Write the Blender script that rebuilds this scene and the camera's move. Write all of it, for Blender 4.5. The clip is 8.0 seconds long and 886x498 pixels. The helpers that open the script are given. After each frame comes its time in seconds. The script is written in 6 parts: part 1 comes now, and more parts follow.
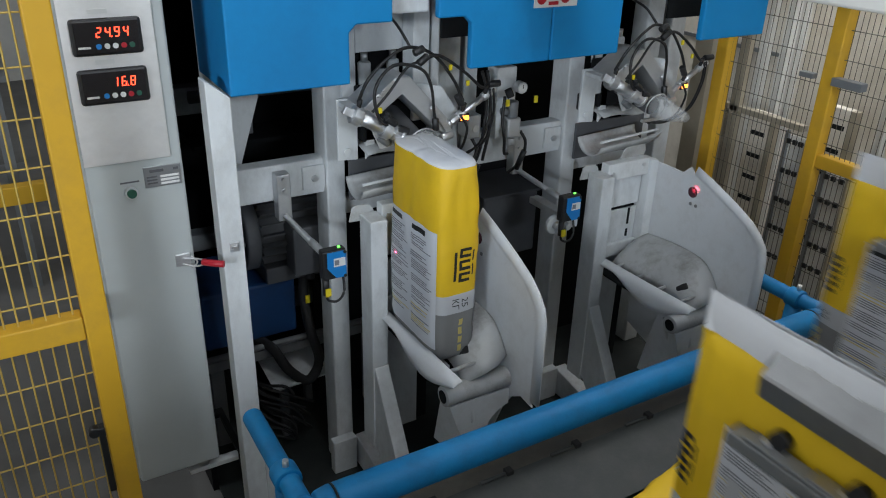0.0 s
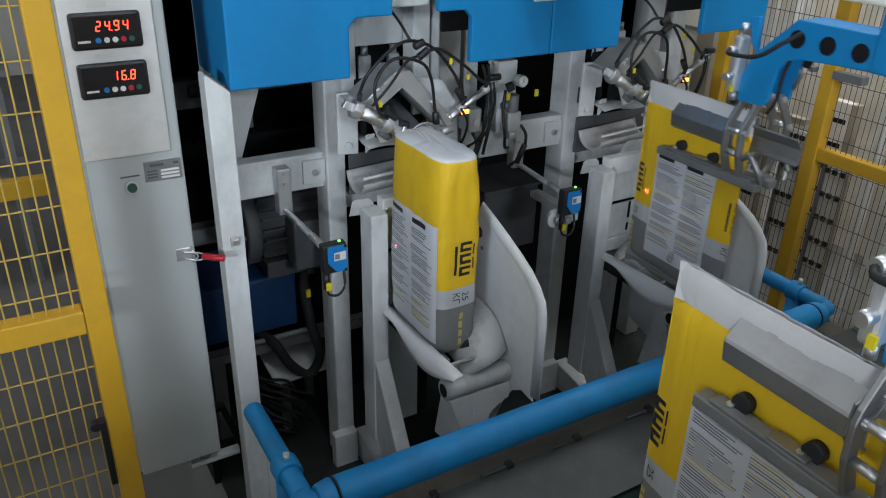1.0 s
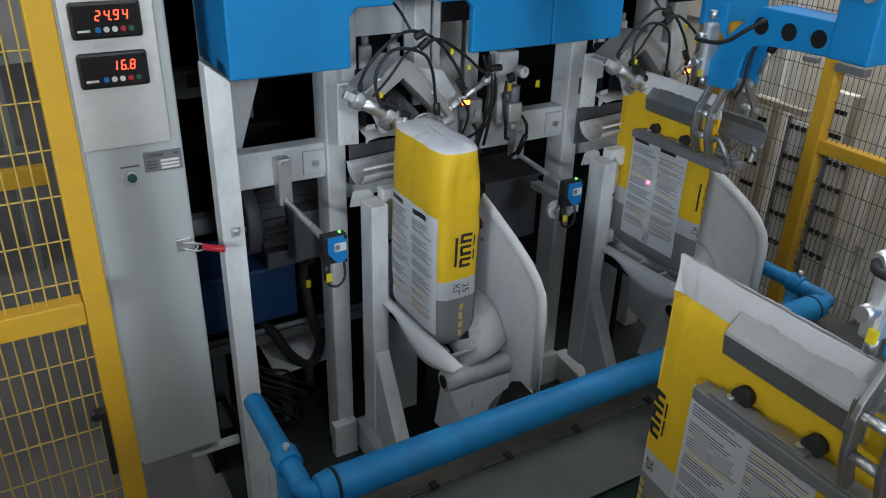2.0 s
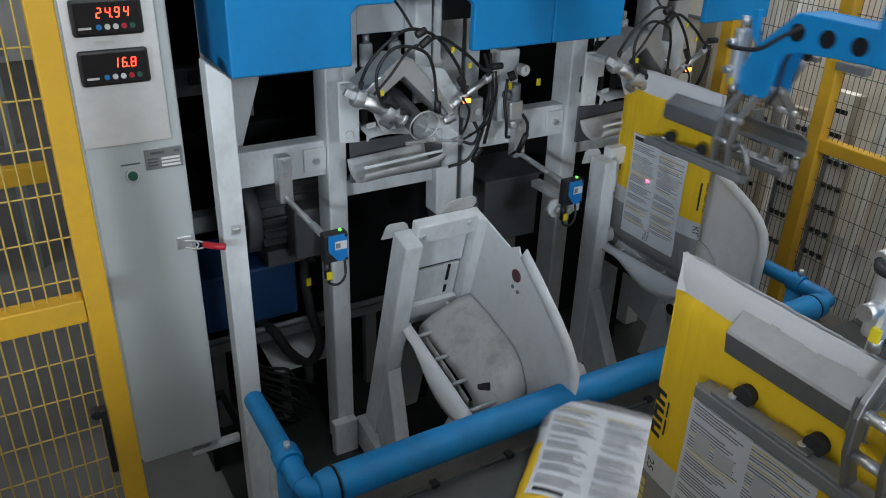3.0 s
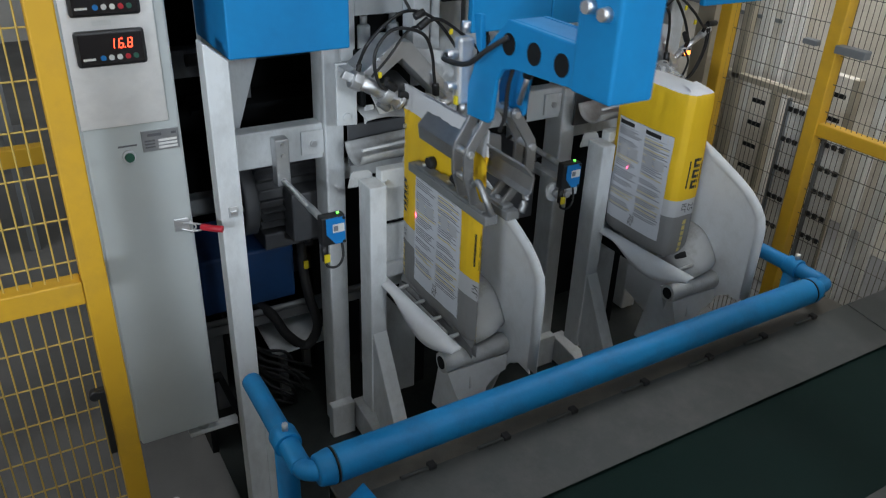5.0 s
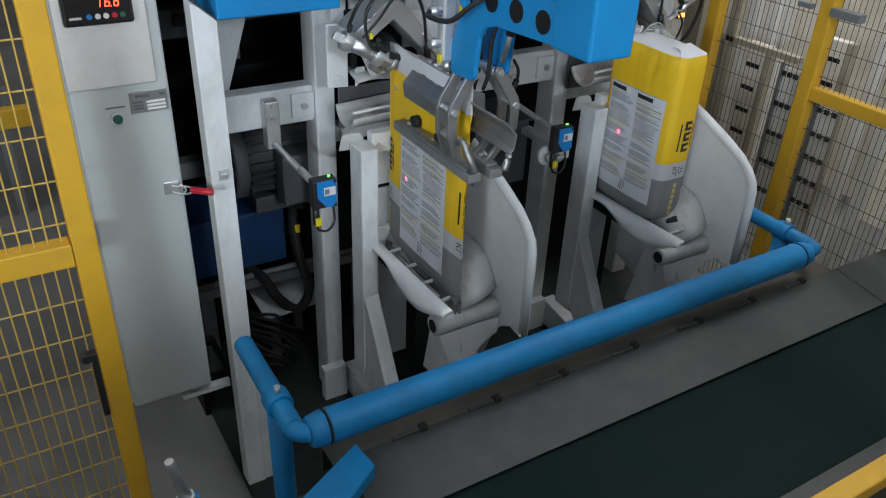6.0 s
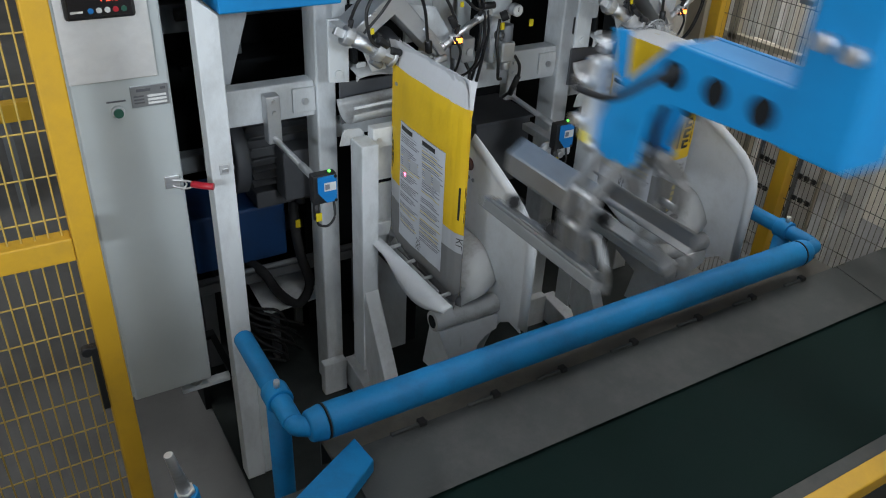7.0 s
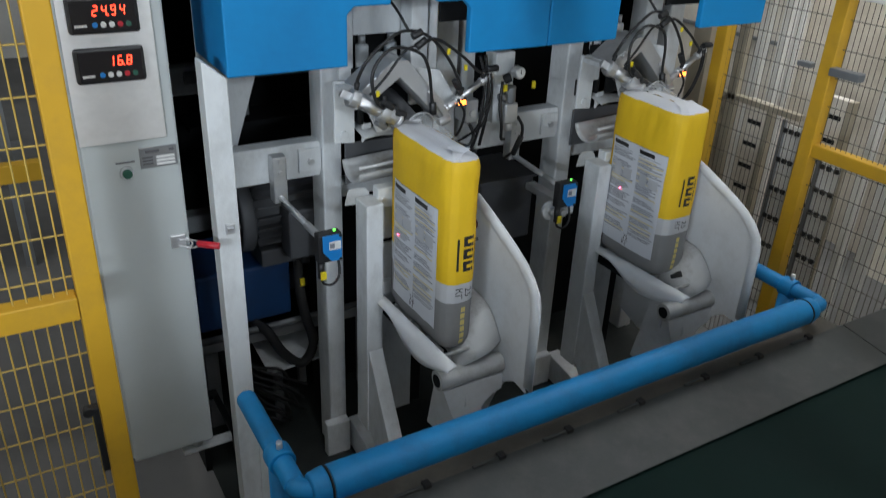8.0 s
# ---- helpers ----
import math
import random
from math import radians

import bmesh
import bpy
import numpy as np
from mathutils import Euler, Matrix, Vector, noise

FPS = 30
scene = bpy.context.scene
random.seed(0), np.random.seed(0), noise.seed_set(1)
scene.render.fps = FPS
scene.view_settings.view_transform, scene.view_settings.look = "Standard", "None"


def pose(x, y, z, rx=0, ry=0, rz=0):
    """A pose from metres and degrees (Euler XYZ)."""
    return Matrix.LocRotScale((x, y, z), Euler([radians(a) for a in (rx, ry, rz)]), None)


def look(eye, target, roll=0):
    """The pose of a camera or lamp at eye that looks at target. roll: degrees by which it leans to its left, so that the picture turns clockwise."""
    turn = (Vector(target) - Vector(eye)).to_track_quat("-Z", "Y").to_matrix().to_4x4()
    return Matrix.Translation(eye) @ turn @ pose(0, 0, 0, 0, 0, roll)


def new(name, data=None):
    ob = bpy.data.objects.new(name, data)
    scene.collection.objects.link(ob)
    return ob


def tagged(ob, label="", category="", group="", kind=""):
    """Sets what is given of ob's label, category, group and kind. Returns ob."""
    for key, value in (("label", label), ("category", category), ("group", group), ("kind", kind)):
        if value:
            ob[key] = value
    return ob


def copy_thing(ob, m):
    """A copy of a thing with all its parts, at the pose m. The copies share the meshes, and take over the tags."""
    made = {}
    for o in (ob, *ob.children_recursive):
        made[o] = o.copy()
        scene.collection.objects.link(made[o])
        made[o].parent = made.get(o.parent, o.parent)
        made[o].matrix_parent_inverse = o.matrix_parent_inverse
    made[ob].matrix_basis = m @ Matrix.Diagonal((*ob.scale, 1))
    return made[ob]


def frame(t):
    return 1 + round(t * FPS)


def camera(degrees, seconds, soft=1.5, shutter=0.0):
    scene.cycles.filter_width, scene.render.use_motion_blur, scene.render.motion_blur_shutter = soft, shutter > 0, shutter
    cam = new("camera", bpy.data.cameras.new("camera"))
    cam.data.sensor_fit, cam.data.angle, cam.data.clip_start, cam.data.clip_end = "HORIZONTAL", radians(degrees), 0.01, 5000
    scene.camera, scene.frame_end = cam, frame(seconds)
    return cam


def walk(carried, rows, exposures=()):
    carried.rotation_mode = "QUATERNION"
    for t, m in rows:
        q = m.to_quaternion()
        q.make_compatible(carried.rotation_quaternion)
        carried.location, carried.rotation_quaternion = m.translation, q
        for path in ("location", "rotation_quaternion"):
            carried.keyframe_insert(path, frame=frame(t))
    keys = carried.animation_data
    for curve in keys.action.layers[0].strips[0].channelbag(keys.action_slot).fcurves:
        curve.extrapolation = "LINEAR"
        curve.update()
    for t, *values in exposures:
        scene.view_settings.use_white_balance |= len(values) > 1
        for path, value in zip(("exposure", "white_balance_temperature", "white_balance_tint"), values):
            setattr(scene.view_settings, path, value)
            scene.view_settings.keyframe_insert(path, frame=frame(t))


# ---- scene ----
# camera: held at about eye height, turning a little on the way
cam = camera(59.1, 8.0, soft=1.05, shutter=0.8)
PATH = [
    (0.0, pose(0.003, -0.004, 2.049, 64.08, -1.47, -30.20)),
    (0.5, pose(0.006, -0.004, 2.050, 63.97, -1.43, -30.13)),
    (1.0, pose(0.005, -0.006, 2.048, 63.67, -1.38, -30.13)),
    (1.5, pose(0.006, -0.004, 2.051, 63.17, -1.48, -30.07)),
    (3.0, pose(0.003, 0.001, 2.049, 62.82, -1.67, -30.05)),
    (3.5, pose(0.001, 0.003, 2.052, 62.71, -1.77, -30.05)),
    (4.0, pose(0.002, -0.002, 2.051, 62.48, -1.72, -30.00)),
    (4.5, pose(0, 0, 2.05, 62.40, -1.80, -30.00)),
    (6.0, pose(0, 0.001, 2.044, 59.07, -2.31, -30.68)),
    (6.5, pose(0.003, 0, 2.048, 58.57, -2.54, -30.47)),
    (7.0, pose(0.002, -0.003, 2.045, 58.76, -2.53, -30.43)),
    (7.5, pose(-0.001, 0.002, 2.048, 60.47, -2.58, -30.47)),
    (8.0, pose(0, -0.003, 2.049, 62.97, -2.33, -30.22)),
]
walk(cam, PATH, exposures=((0.0, -0.05), (4.5, -0.05), (6.0, 0.10), (7.0, 0.10), (8.0, -0.02)))

# ---- light: a factory hall with long ceiling lamps, added and unseen ----
world = bpy.data.worlds.new("hall_air")
scene.world = world
world.use_nodes = True
world.node_tree.nodes["Background"].inputs[0].default_value = (0.75, 0.87, 1.0, 1)
world.node_tree.nodes["Background"].inputs[1].default_value = 0.016


def area_lamp(name, eye, target, sx, sy, watts, color):
    la = bpy.data.lights.new(name, "AREA")
    la.shape, la.size, la.size_y, la.energy, la.color = "RECTANGLE", sx, sy, watts, color
    ob = new(name, la)
    ob.matrix_world = look(eye, target)
    return ob


# unseen flood lamps added at the far side of the hall, behind the camera, and ceiling lamps
FLOODS = [(-4.6, -3.1, 2.75, 228), (0.6, -4.55, 3.4, 112)]
AIM = (1.0, 2.0, 1.5)
for lx, ly, lz, lw in FLOODS:
    area_lamp("flood_lamp_light", (lx, ly, lz), AIM, 1.4, 0.5, lw, (0.85, 0.95, 1.06))
LAMPS = [(0.6, -0.4, 4.4, 18), (3.25, 2.3, 4.4, 60), (2.2, 3.2, 4.4, 10), (-2.2, 3.4, 4.4, 40)]
for lx, ly, lz, lw in LAMPS:
    area_lamp("ceiling_lamp_light", (lx, ly, lz - 0.09), (lx, ly, 0), 0.35, 1.9, lw, (0.95, 0.98, 1.0))

# ---- materials ----
def node_mat(name, color, rough=0.5, metal=0.0, var=0.08, scale=9.0, dirt=None, dirt_amt=0.0, dirt_scale=3.0,
             bump=0.0, bump_scale=120.0, streak=(1, 1, 1), spec=0.5, coat=0.0):
    m = bpy.data.materials.new(name)
    m.use_nodes = True
    nt = m.node_tree
    nd, lk = nt.nodes, nt.links
    b = nd["Principled BSDF"]
    b.inputs["Roughness"].default_value = rough
    b.inputs["Metallic"].default_value = metal
    b.inputs["Specular IOR Level"].default_value = spec
    b.inputs["Coat Weight"].default_value = coat
    tc = nd.new("ShaderNodeTexCoord")
    mp = nd.new("ShaderNodeMapping")
    mp.inputs["Scale"].default_value = streak
    lk.new(tc.outputs["Object"], mp.inputs["Vector"])
    n1 = nd.new("ShaderNodeTexNoise")
    n1.inputs["Scale"].default_value, n1.inputs["Detail"].default_value = scale, 6
    lk.new(mp.outputs[0], n1.inputs["Vector"])
    r1 = nd.new("ShaderNodeMapRange")
    r1.inputs["From Min"].default_value, r1.inputs["From Max"].default_value = 0.25, 0.75
    r1.inputs["To Min"].default_value, r1.inputs["To Max"].default_value = 1 - var, 1 + var
    lk.new(n1.outputs["Fac"], r1.inputs["Value"])
    hs = nd.new("ShaderNodeHueSaturation")
    hs.inputs["Color"].default_value = (*color, 1)
    lk.new(r1.outputs[0], hs.inputs["Value"])
    out = hs.outputs[0]
    if dirt:
        n2 = nd.new("ShaderNodeTexNoise")
        n2.inputs["Scale"].default_value, n2.inputs["Detail"].default_value, n2.inputs["Roughness"].default_value = dirt_scale, 9, 0.7
        lk.new(mp.outputs[0], n2.inputs["Vector"])
        r2 = nd.new("ShaderNodeMapRange")
        r2.inputs["From Min"].default_value, r2.inputs["From Max"].default_value = 0.46, 0.72
        r2.inputs["To Max"].default_value = dirt_amt
        lk.new(n2.outputs["Fac"], r2.inputs["Value"])
        mx = nd.new("ShaderNodeMix")
        mx.data_type = "RGBA"
        mx.inputs["B"].default_value = (0, 0, 0, 1)
        lk.new(r2.outputs[0], mx.inputs[0])
        lk.new(out, mx.inputs[6])
        mx.inputs[7].default_value = (*dirt, 1)
        out = mx.outputs[2]
        r3 = nd.new("ShaderNodeMapRange")
        r3.inputs["To Min"].default_value, r3.inputs["To Max"].default_value = rough, min(1, rough + 0.25)
        lk.new(n2.outputs["Fac"], r3.inputs["Value"])
        lk.new(r3.outputs[0], b.inputs["Roughness"])
    lk.new(out, b.inputs["Base Color"])
    if bump:
        n3 = nd.new("ShaderNodeTexNoise")
        n3.inputs["Scale"].default_value, n3.inputs["Detail"].default_value = bump_scale, 4
        lk.new(mp.outputs[0], n3.inputs["Vector"])
        bp = nd.new("ShaderNodeBump")
        bp.inputs["Strength"].default_value, bp.inputs["Distance"].default_value = bump, 0.004
        lk.new(n3.outputs["Fac"], bp.inputs["Height"])
        lk.new(bp.outputs[0], b.inputs["Normal"])
    return m


def glow_mat(name, color, strength):
    m = node_mat(name, color, 0.4)
    b = m.node_tree.nodes["Principled BSDF"]
    b.inputs["Emission Color"].default_value = (*color, 1)
    b.inputs["Emission Strength"].default_value = strength
    return m


DUST = (0.34, 0.33, 0.31)
M_GREY = node_mat("light_grey_paint", (0.69, 0.715, 0.725), 0.33, 0, 0.08, 7, (0.30, 0.295, 0.285), 0.52, 7.5, 0.06, 260, (1, 1, 0.55))
M_CAB = node_mat("cabinet_grey_paint", (0.43, 0.46, 0.455), 0.28, 0, 0.03, 3, (0.36, 0.38, 0.375), 0.4, 2.2, 0.03, 400)
M_CLEAR = node_mat("clear_plastic", (0.75, 0.77, 0.78), 0.22, 0, 0.1, 20)
M_CLEAR.node_tree.nodes["Principled BSDF"].inputs["Alpha"].default_value = 0.13
M_GUARD = node_mat("dusty_grey_paint", (0.70, 0.72, 0.74), 0.5, 0, 0.05, 5, (0.45, 0.44, 0.42), 0.6, 5.0, 0.06, 220)
M_SADDLE = node_mat("worn_dusty_steel", (0.50, 0.51, 0.51), 0.42, 0.15, 0.14, 7, (0.22, 0.20, 0.17), 0.85, 9.0, 0.12, 140)
M_BLUE = node_mat("blue_paint", (0.004, 0.228, 0.53), 0.42, 0, 0.06, 4, (0.010, 0.145, 0.36), 0.5, 3.0, 0.04, 350, spec=0.35)
M_BLUE_PIPE = node_mat("scuffed_blue_paint", (0.004, 0.205, 0.48), 0.42, 0, 0.08, 6, (0.018, 0.12, 0.27), 0.65, 9.0, 0.08, 160, spec=0.4)
M_DARKBLUE = node_mat("dark_blue_paint", (0.006, 0.048, 0.155), 0.5, 0, 0.12, 6, (0.02, 0.03, 0.06), 0.6, 4.0, 0.08, 160)
M_YELLOW = node_mat("yellow_paint", (0.66, 0.37, 0.02), 0.42, 0, 0.06, 5, (0.40, 0.24, 0.04), 0.5, 5.0, 0.05, 250)
M_WIRE = node_mat("yellow_wire", (0.52, 0.36, 0.08), 0.5, 0, 0.1, 12)
M_WIRE_PALE = node_mat("pale_wire", (0.42, 0.37, 0.28), 0.5, 0.2, 0.1, 12)
# darkened colour for wires seen against the light
M_WIRE_BACKLIT = node_mat("grimy_wire", (0.11, 0.10, 0.08), 0.5, 0.2, 0.1, 12)
M_BLADE = node_mat("scuffed_blade_steel", (0.36, 0.365, 0.37), 0.34, 0.9, 0.08, 10, (0.22, 0.22, 0.215), 0.5, 7.0, 0.06, 260)
M_STEEL = node_mat("stainless_steel", (0.74, 0.74, 0.75), 0.32, 1.0, 0.06, 8, (0.42, 0.41, 0.39), 0.35, 6.0, 0.04, 400, (1, 1, 12))
M_BRUSHED = node_mat("brushed_panel", (0.80, 0.79, 0.775), 0.36, 0.8, 0.04, 30, (0.60, 0.58, 0.55), 0.35, 7.0, 0.03, 400, (1, 1, 1.5))
M_ALU = node_mat("dull_aluminium", (0.68, 0.69, 0.70), 0.38, 0.85, 0.08, 14, (0.35, 0.35, 0.34), 0.4, 9.0, 0.05, 260)
M_GREYSTEEL = node_mat("dark_grey_steel", (0.23, 0.24, 0.25), 0.45, 0.5, 0.1, 9, (0.33, 0.32, 0.30), 0.5, 6.0, 0.08, 200)
M_BLACK = node_mat("black_plastic", (0.016, 0.016, 0.017), 0.42, 0, 0.15, 12)
M_RUBBER = node_mat("black_rubber", (0.012, 0.012, 0.013), 0.6, 0, 0.2, 12, (0.06, 0.06, 0.06), 0.3, 8)
# dark tone for the shaded floor inside the machine
M_PANSHADE = node_mat("dusty_rubber_skirt", (0.018, 0.022, 0.021), 0.55, 0, 0.12, 5, (0.055, 0.056, 0.054), 0.7, 3.5, 0.1, 160, spec=0.3)
M_MOTOR = node_mat("dusty_motor_paint", (0.092, 0.095, 0.102), 0.42, 0.0, 0.15, 10, (0.135, 0.135, 0.135), 0.45, 7, 0.1, 150)
# near-black that stands in for shade: machine insides, slots, holes and gaps
M_SHADE = node_mat("dark_machine_inside", (0.008, 0.009, 0.010), 0.75, 0, 0.2, 4, (0.022, 0.022, 0.022), 0.5, 3, spec=0.2)
M_BELT = node_mat("dark_green_belt", (0.003, 0.014, 0.012), 0.62, 0, 0.1, 5, (0.010, 0.018, 0.017), 0.6, 2.0, 0.1, 200, spec=0.12)
M_LEDGE = node_mat("dusty_ledge_steel", (0.085, 0.078, 0.066), 0.6, 0.0, 0.15, 6, (0.17, 0.155, 0.13), 0.7, 5.0, 0.12, 150)
M_CONV = node_mat("dusty_conveyor_steel", (0.044, 0.049, 0.048), 0.5, 0.1, 0.12, 6, (0.085, 0.083, 0.08), 0.75, 6.5, 0.1, 160)
M_FLOOR = node_mat("concrete_floor", (0.15, 0.148, 0.143), 0.7, 0, 0.12, 3, (0.09, 0.088, 0.086), 0.7, 1.7, 0.15, 90)
M_WALL = node_mat("hall_wall_paint", (0.50, 0.49, 0.46), 0.8, 0, 0.06, 2, (0.30, 0.29, 0.26), 0.5, 1.2)
M_WHITEWALL = node_mat("pale_panel", (0.82, 0.80, 0.75), 0.6, 0, 0.05, 3, (0.45, 0.42, 0.36), 0.4, 2.5)
M_CREAM = node_mat("cream_panel", (0.80, 0.745, 0.65), 0.55, 0, 0.07, 3, (0.38, 0.32, 0.24), 0.55, 2.5, 0.05, 120)
M_CEIL = node_mat("ceiling_sheet", (0.45, 0.46, 0.47), 0.7, 0, 0.05, 2)
M_WHITE = node_mat("white_print", (0.70, 0.70, 0.68), 0.55, 0, 0.03, 20)
M_RED = node_mat("red_grip", (0.42, 0.012, 0.025), 0.4, 0, 0.08, 20)
M_LENS = node_mat("dark_reflector", (0.10, 0.035, 0.045), 0.25, 0, 0.05, 20)
M_GREENBTN = node_mat("green_button", (0.02, 0.09, 0.06), 0.35, 0, 0.05, 20)
M_TAG = node_mat("engraved_tag", (0.30, 0.31, 0.32), 0.35, 0.7, 0.06, 30)
M_TAGBAR = node_mat("tag_print", (0.10, 0.10, 0.11), 0.5, 0, 0.05, 30)
M_CABLEYEL = node_mat("yellow_cable_mark", (0.75, 0.60, 0.02), 0.5, 0, 0.05, 20)
M_BAGYEL = node_mat("yellow_sack_paper", (0.80, 0.51, 0.012), 0.5, 0, 0.06, 7, (0.66, 0.42, 0.05), 0.35, 6, 0.25, 45)
M_BAGGREY = node_mat("grey_sack_paper", (0.21, 0.21, 0.21), 0.55, 0, 0.06, 7, (0.30, 0.30, 0.29), 0.35, 6, 0.25, 45)
M_BAGBAND = node_mat("pale_sack_band", (0.50, 0.51, 0.53), 0.55, 0, 0.05, 9, bump=0.2, bump_scale=45)
M_BAGWHITE = node_mat("white_sack_paper", (0.70, 0.70, 0.71), 0.6, 0, 0.05, 9, (0.52, 0.51, 0.50), 0.4, 7, 0.25, 45)
M_LABEL = node_mat("sack_label_print", (0.63, 0.65, 0.69), 0.5, 0, 0.04, 9, bump=0.2, bump_scale=45)
M_INK = node_mat("black_ink", (0.02, 0.02, 0.02), 0.5, 0, 0.05, 20)
M_INKGREY = node_mat("grey_ink", (0.20, 0.21, 0.24), 0.5, 0, 0.05, 20)
M_INKYEL = node_mat("yellow_ink", (0.62, 0.50, 0.16), 0.5, 0, 0.05, 20)
M_LED = glow_mat("red_led", (1.0, 0.05, 0.02), 5.0)
M_ORANGE = glow_mat("orange_signal", (1.0, 0.22, 0.03), 6.0)
M_GREENLED = glow_mat("green_led", (0.15, 1.0, 0.1), 2.5)
M_TUBE = glow_mat("lamp_tube", (0.95, 0.98, 1.0), 6.0)
M_SCREEN = node_mat("indicator_screen", (0.012, 0.010, 0.012), 0.2, 0, 0.05, 20)
M_SENSORBLUE = node_mat("sensor_blue", (0.01, 0.20, 0.55), 0.35, 0, 0.04, 20)


# ---- mesh helpers ----
def bx(bm, x0, x1, y0, y1, z0, z1):
    """An axis-aligned box."""
    v = [bm.verts.new(p) for p in ((x0, y0, z0), (x1, y0, z0), (x1, y1, z0), (x0, y1, z0),
                                   (x0, y0, z1), (x1, y0, z1), (x1, y1, z1), (x0, y1, z1))]
    for f in ((3, 2, 1, 0), (4, 5, 6, 7), (0, 1, 5, 4), (1, 2, 6, 5), (2, 3, 7, 6), (3, 0, 4, 7)):
        bm.faces.new([v[i] for i in f])
    return bm


def cyl(bm, a, b, r, r2=None, n=16, caps=True):
    """A round bar from a to b."""
    a, b = Vector(a), Vector(b)
    r2 = r if r2 is None else r2
    q = (b - a).to_track_quat("Z", "Y").to_matrix()
    rings = []
    for p, rad in ((a, r), (b, r2)):
        rings.append([bm.verts.new(p + q @ Vector((rad * math.cos(k * math.tau / n), rad * math.sin(k * math.tau / n), 0))) for k in range(n)])
    for k in range(n):
        f = bm.faces.new((rings[0][k], rings[0][(k + 1) % n], rings[1][(k + 1) % n], rings[1][k]))
        f.smooth = True
    if caps:
        bm.faces.new(list(reversed(rings[0])))
        bm.faces.new(rings[1])
    return bm


def spline(points, per=6):
    """Catmull-Rom points through the given ones."""
    pts = [Vector(p) for p in points]
    pts = [pts[0] * 2 - pts[1]] + pts + [pts[-1] * 2 - pts[-2]]
    out = []
    for i in range(1, len(pts) - 2):
        p0, p1, p2, p3 = pts[i - 1:i + 3]
        for k in range(per):
            t = k / per
            out.append(0.5 * ((2 * p1) + (p2 - p0) * t + (2 * p0 - 5 * p1 + 4 * p2 - p3) * t * t + (3 * p1 - p0 - 3 * p2 + p3) * t ** 3))
    out.append(pts[-2])
    return out


def tube(bm, points, r, n=8, per=6, smooth=True):
    """A bent round hose or pipe through the points."""
    path = spline(points, per) if smooth else [Vector(p) for p in points]
    up, rings = Vector((0.3, 0.2, 0.93)), []
    for i, p in enumerate(path):
        d = (path[min(i + 1, len(path) - 1)] - path[max(i - 1, 0)]).normalized()
        s = d.cross(up)
        s = s.normalized() if s.length > 1e-3 else d.orthogonal().normalized()
        u = s.cross(d)
        rings.append([bm.verts.new(p + r * (math.cos(k * math.tau / n) * s + math.sin(k * math.tau / n) * u)) for k in range(n)])
    for a, b in zip(rings, rings[1:]):
        for k in range(n):
            bm.faces.new((a[k], a[(k + 1) % n], b[(k + 1) % n], b[k])).smooth = True
    bm.faces.new(list(reversed(rings[0])))
    bm.faces.new(rings[-1])
    return bm


def prism(bm, outline, axis, lo, hi):
    """An outline (two other axes, in order) thickened along an axis."""
    def put(u, v, w):
        return {"x": (w, u, v), "y": (u, w, v), "z": (u, v, w)}[axis]
    a = [bm.verts.new(put(u, v, lo)) for u, v in outline]
    b = [bm.verts.new(put(u, v, hi)) for u, v in outline]
    n = len(outline)
    for k in range(n):
        bm.faces.new((a[k], a[(k + 1) % n], b[(k + 1) % n], b[k]))
    bm.faces.new(list(reversed(a)))
    bm.faces.new(b)
    return bm


def sheet(bm, grid, thick):
    """A curved sheet from a grid of points, thickened along its normals."""
    rows, cols = len(grid), len(grid[0])
    g = [[Vector(p) for p in row] for row in grid]
    top, low = [], []
    for i in range(rows):
        tr, lr = [], []
        for j in range(cols):
            du = g[min(i + 1, rows - 1)][j] - g[max(i - 1, 0)][j]
            dv = g[i][min(j + 1, cols - 1)] - g[i][max(j - 1, 0)]
            nrm = du.cross(dv)
            nrm = nrm.normalized() if nrm.length > 1e-9 else Vector((0, 0, 1))
            tr.append(bm.verts.new(g[i][j] + nrm * thick / 2))
            lr.append(bm.verts.new(g[i][j] - nrm * thick / 2))
        top.append(tr)
        low.append(lr)
    for i in range(rows - 1):
        for j in range(cols - 1):
            bm.faces.new((top[i][j], top[i + 1][j], top[i + 1][j + 1], top[i][j + 1])).smooth = True
            bm.faces.new((low[i][j], low[i][j + 1], low[i + 1][j + 1], low[i + 1][j])).smooth = True
    for i in range(rows - 1):
        bm.faces.new((top[i][0], low[i][0], low[i + 1][0], top[i + 1][0]))
        bm.faces.new((top[i][-1], top[i + 1][-1], low[i + 1][-1], low[i][-1]))
    for j in range(cols - 1):
        bm.faces.new((top[0][j], top[0][j + 1], low[0][j + 1], low[0][j]))
        bm.faces.new((top[-1][j], low[-1][j], low[-1][j + 1], top[-1][j + 1]))
    return bm


def part(name, bm, material, parent=None, label="", bevel=0.0, at=None):
    """Links a bmesh as one mesh object, under a thing or part."""
    bmesh.ops.recalc_face_normals(bm, faces=bm.faces)
    me = bpy.data.meshes.new(name)
    bm.to_mesh(me)
    bm.free()
    me.materials.append(material)
    ob = new(name, me)
    if parent:
        ob.parent = parent
    if at is not None:
        ob.matrix_basis = at
    if bevel:
        md = ob.modifiers.new("edge", "BEVEL")
        md.width, md.segments, md.limit_method, md.angle_limit = bevel, 2, "ANGLE", radians(40)
        md.harden_normals = False
    if label:
        ob["label"] = label
    return ob


def B():
    return bmesh.new()


def thing(name, label, category, group="", kind="", at=None):
    ob = new(name)
    ob.empty_display_size = 0.05
    if at is not None:
        ob.matrix_basis = at
    return tagged(ob, label, category, group, kind)


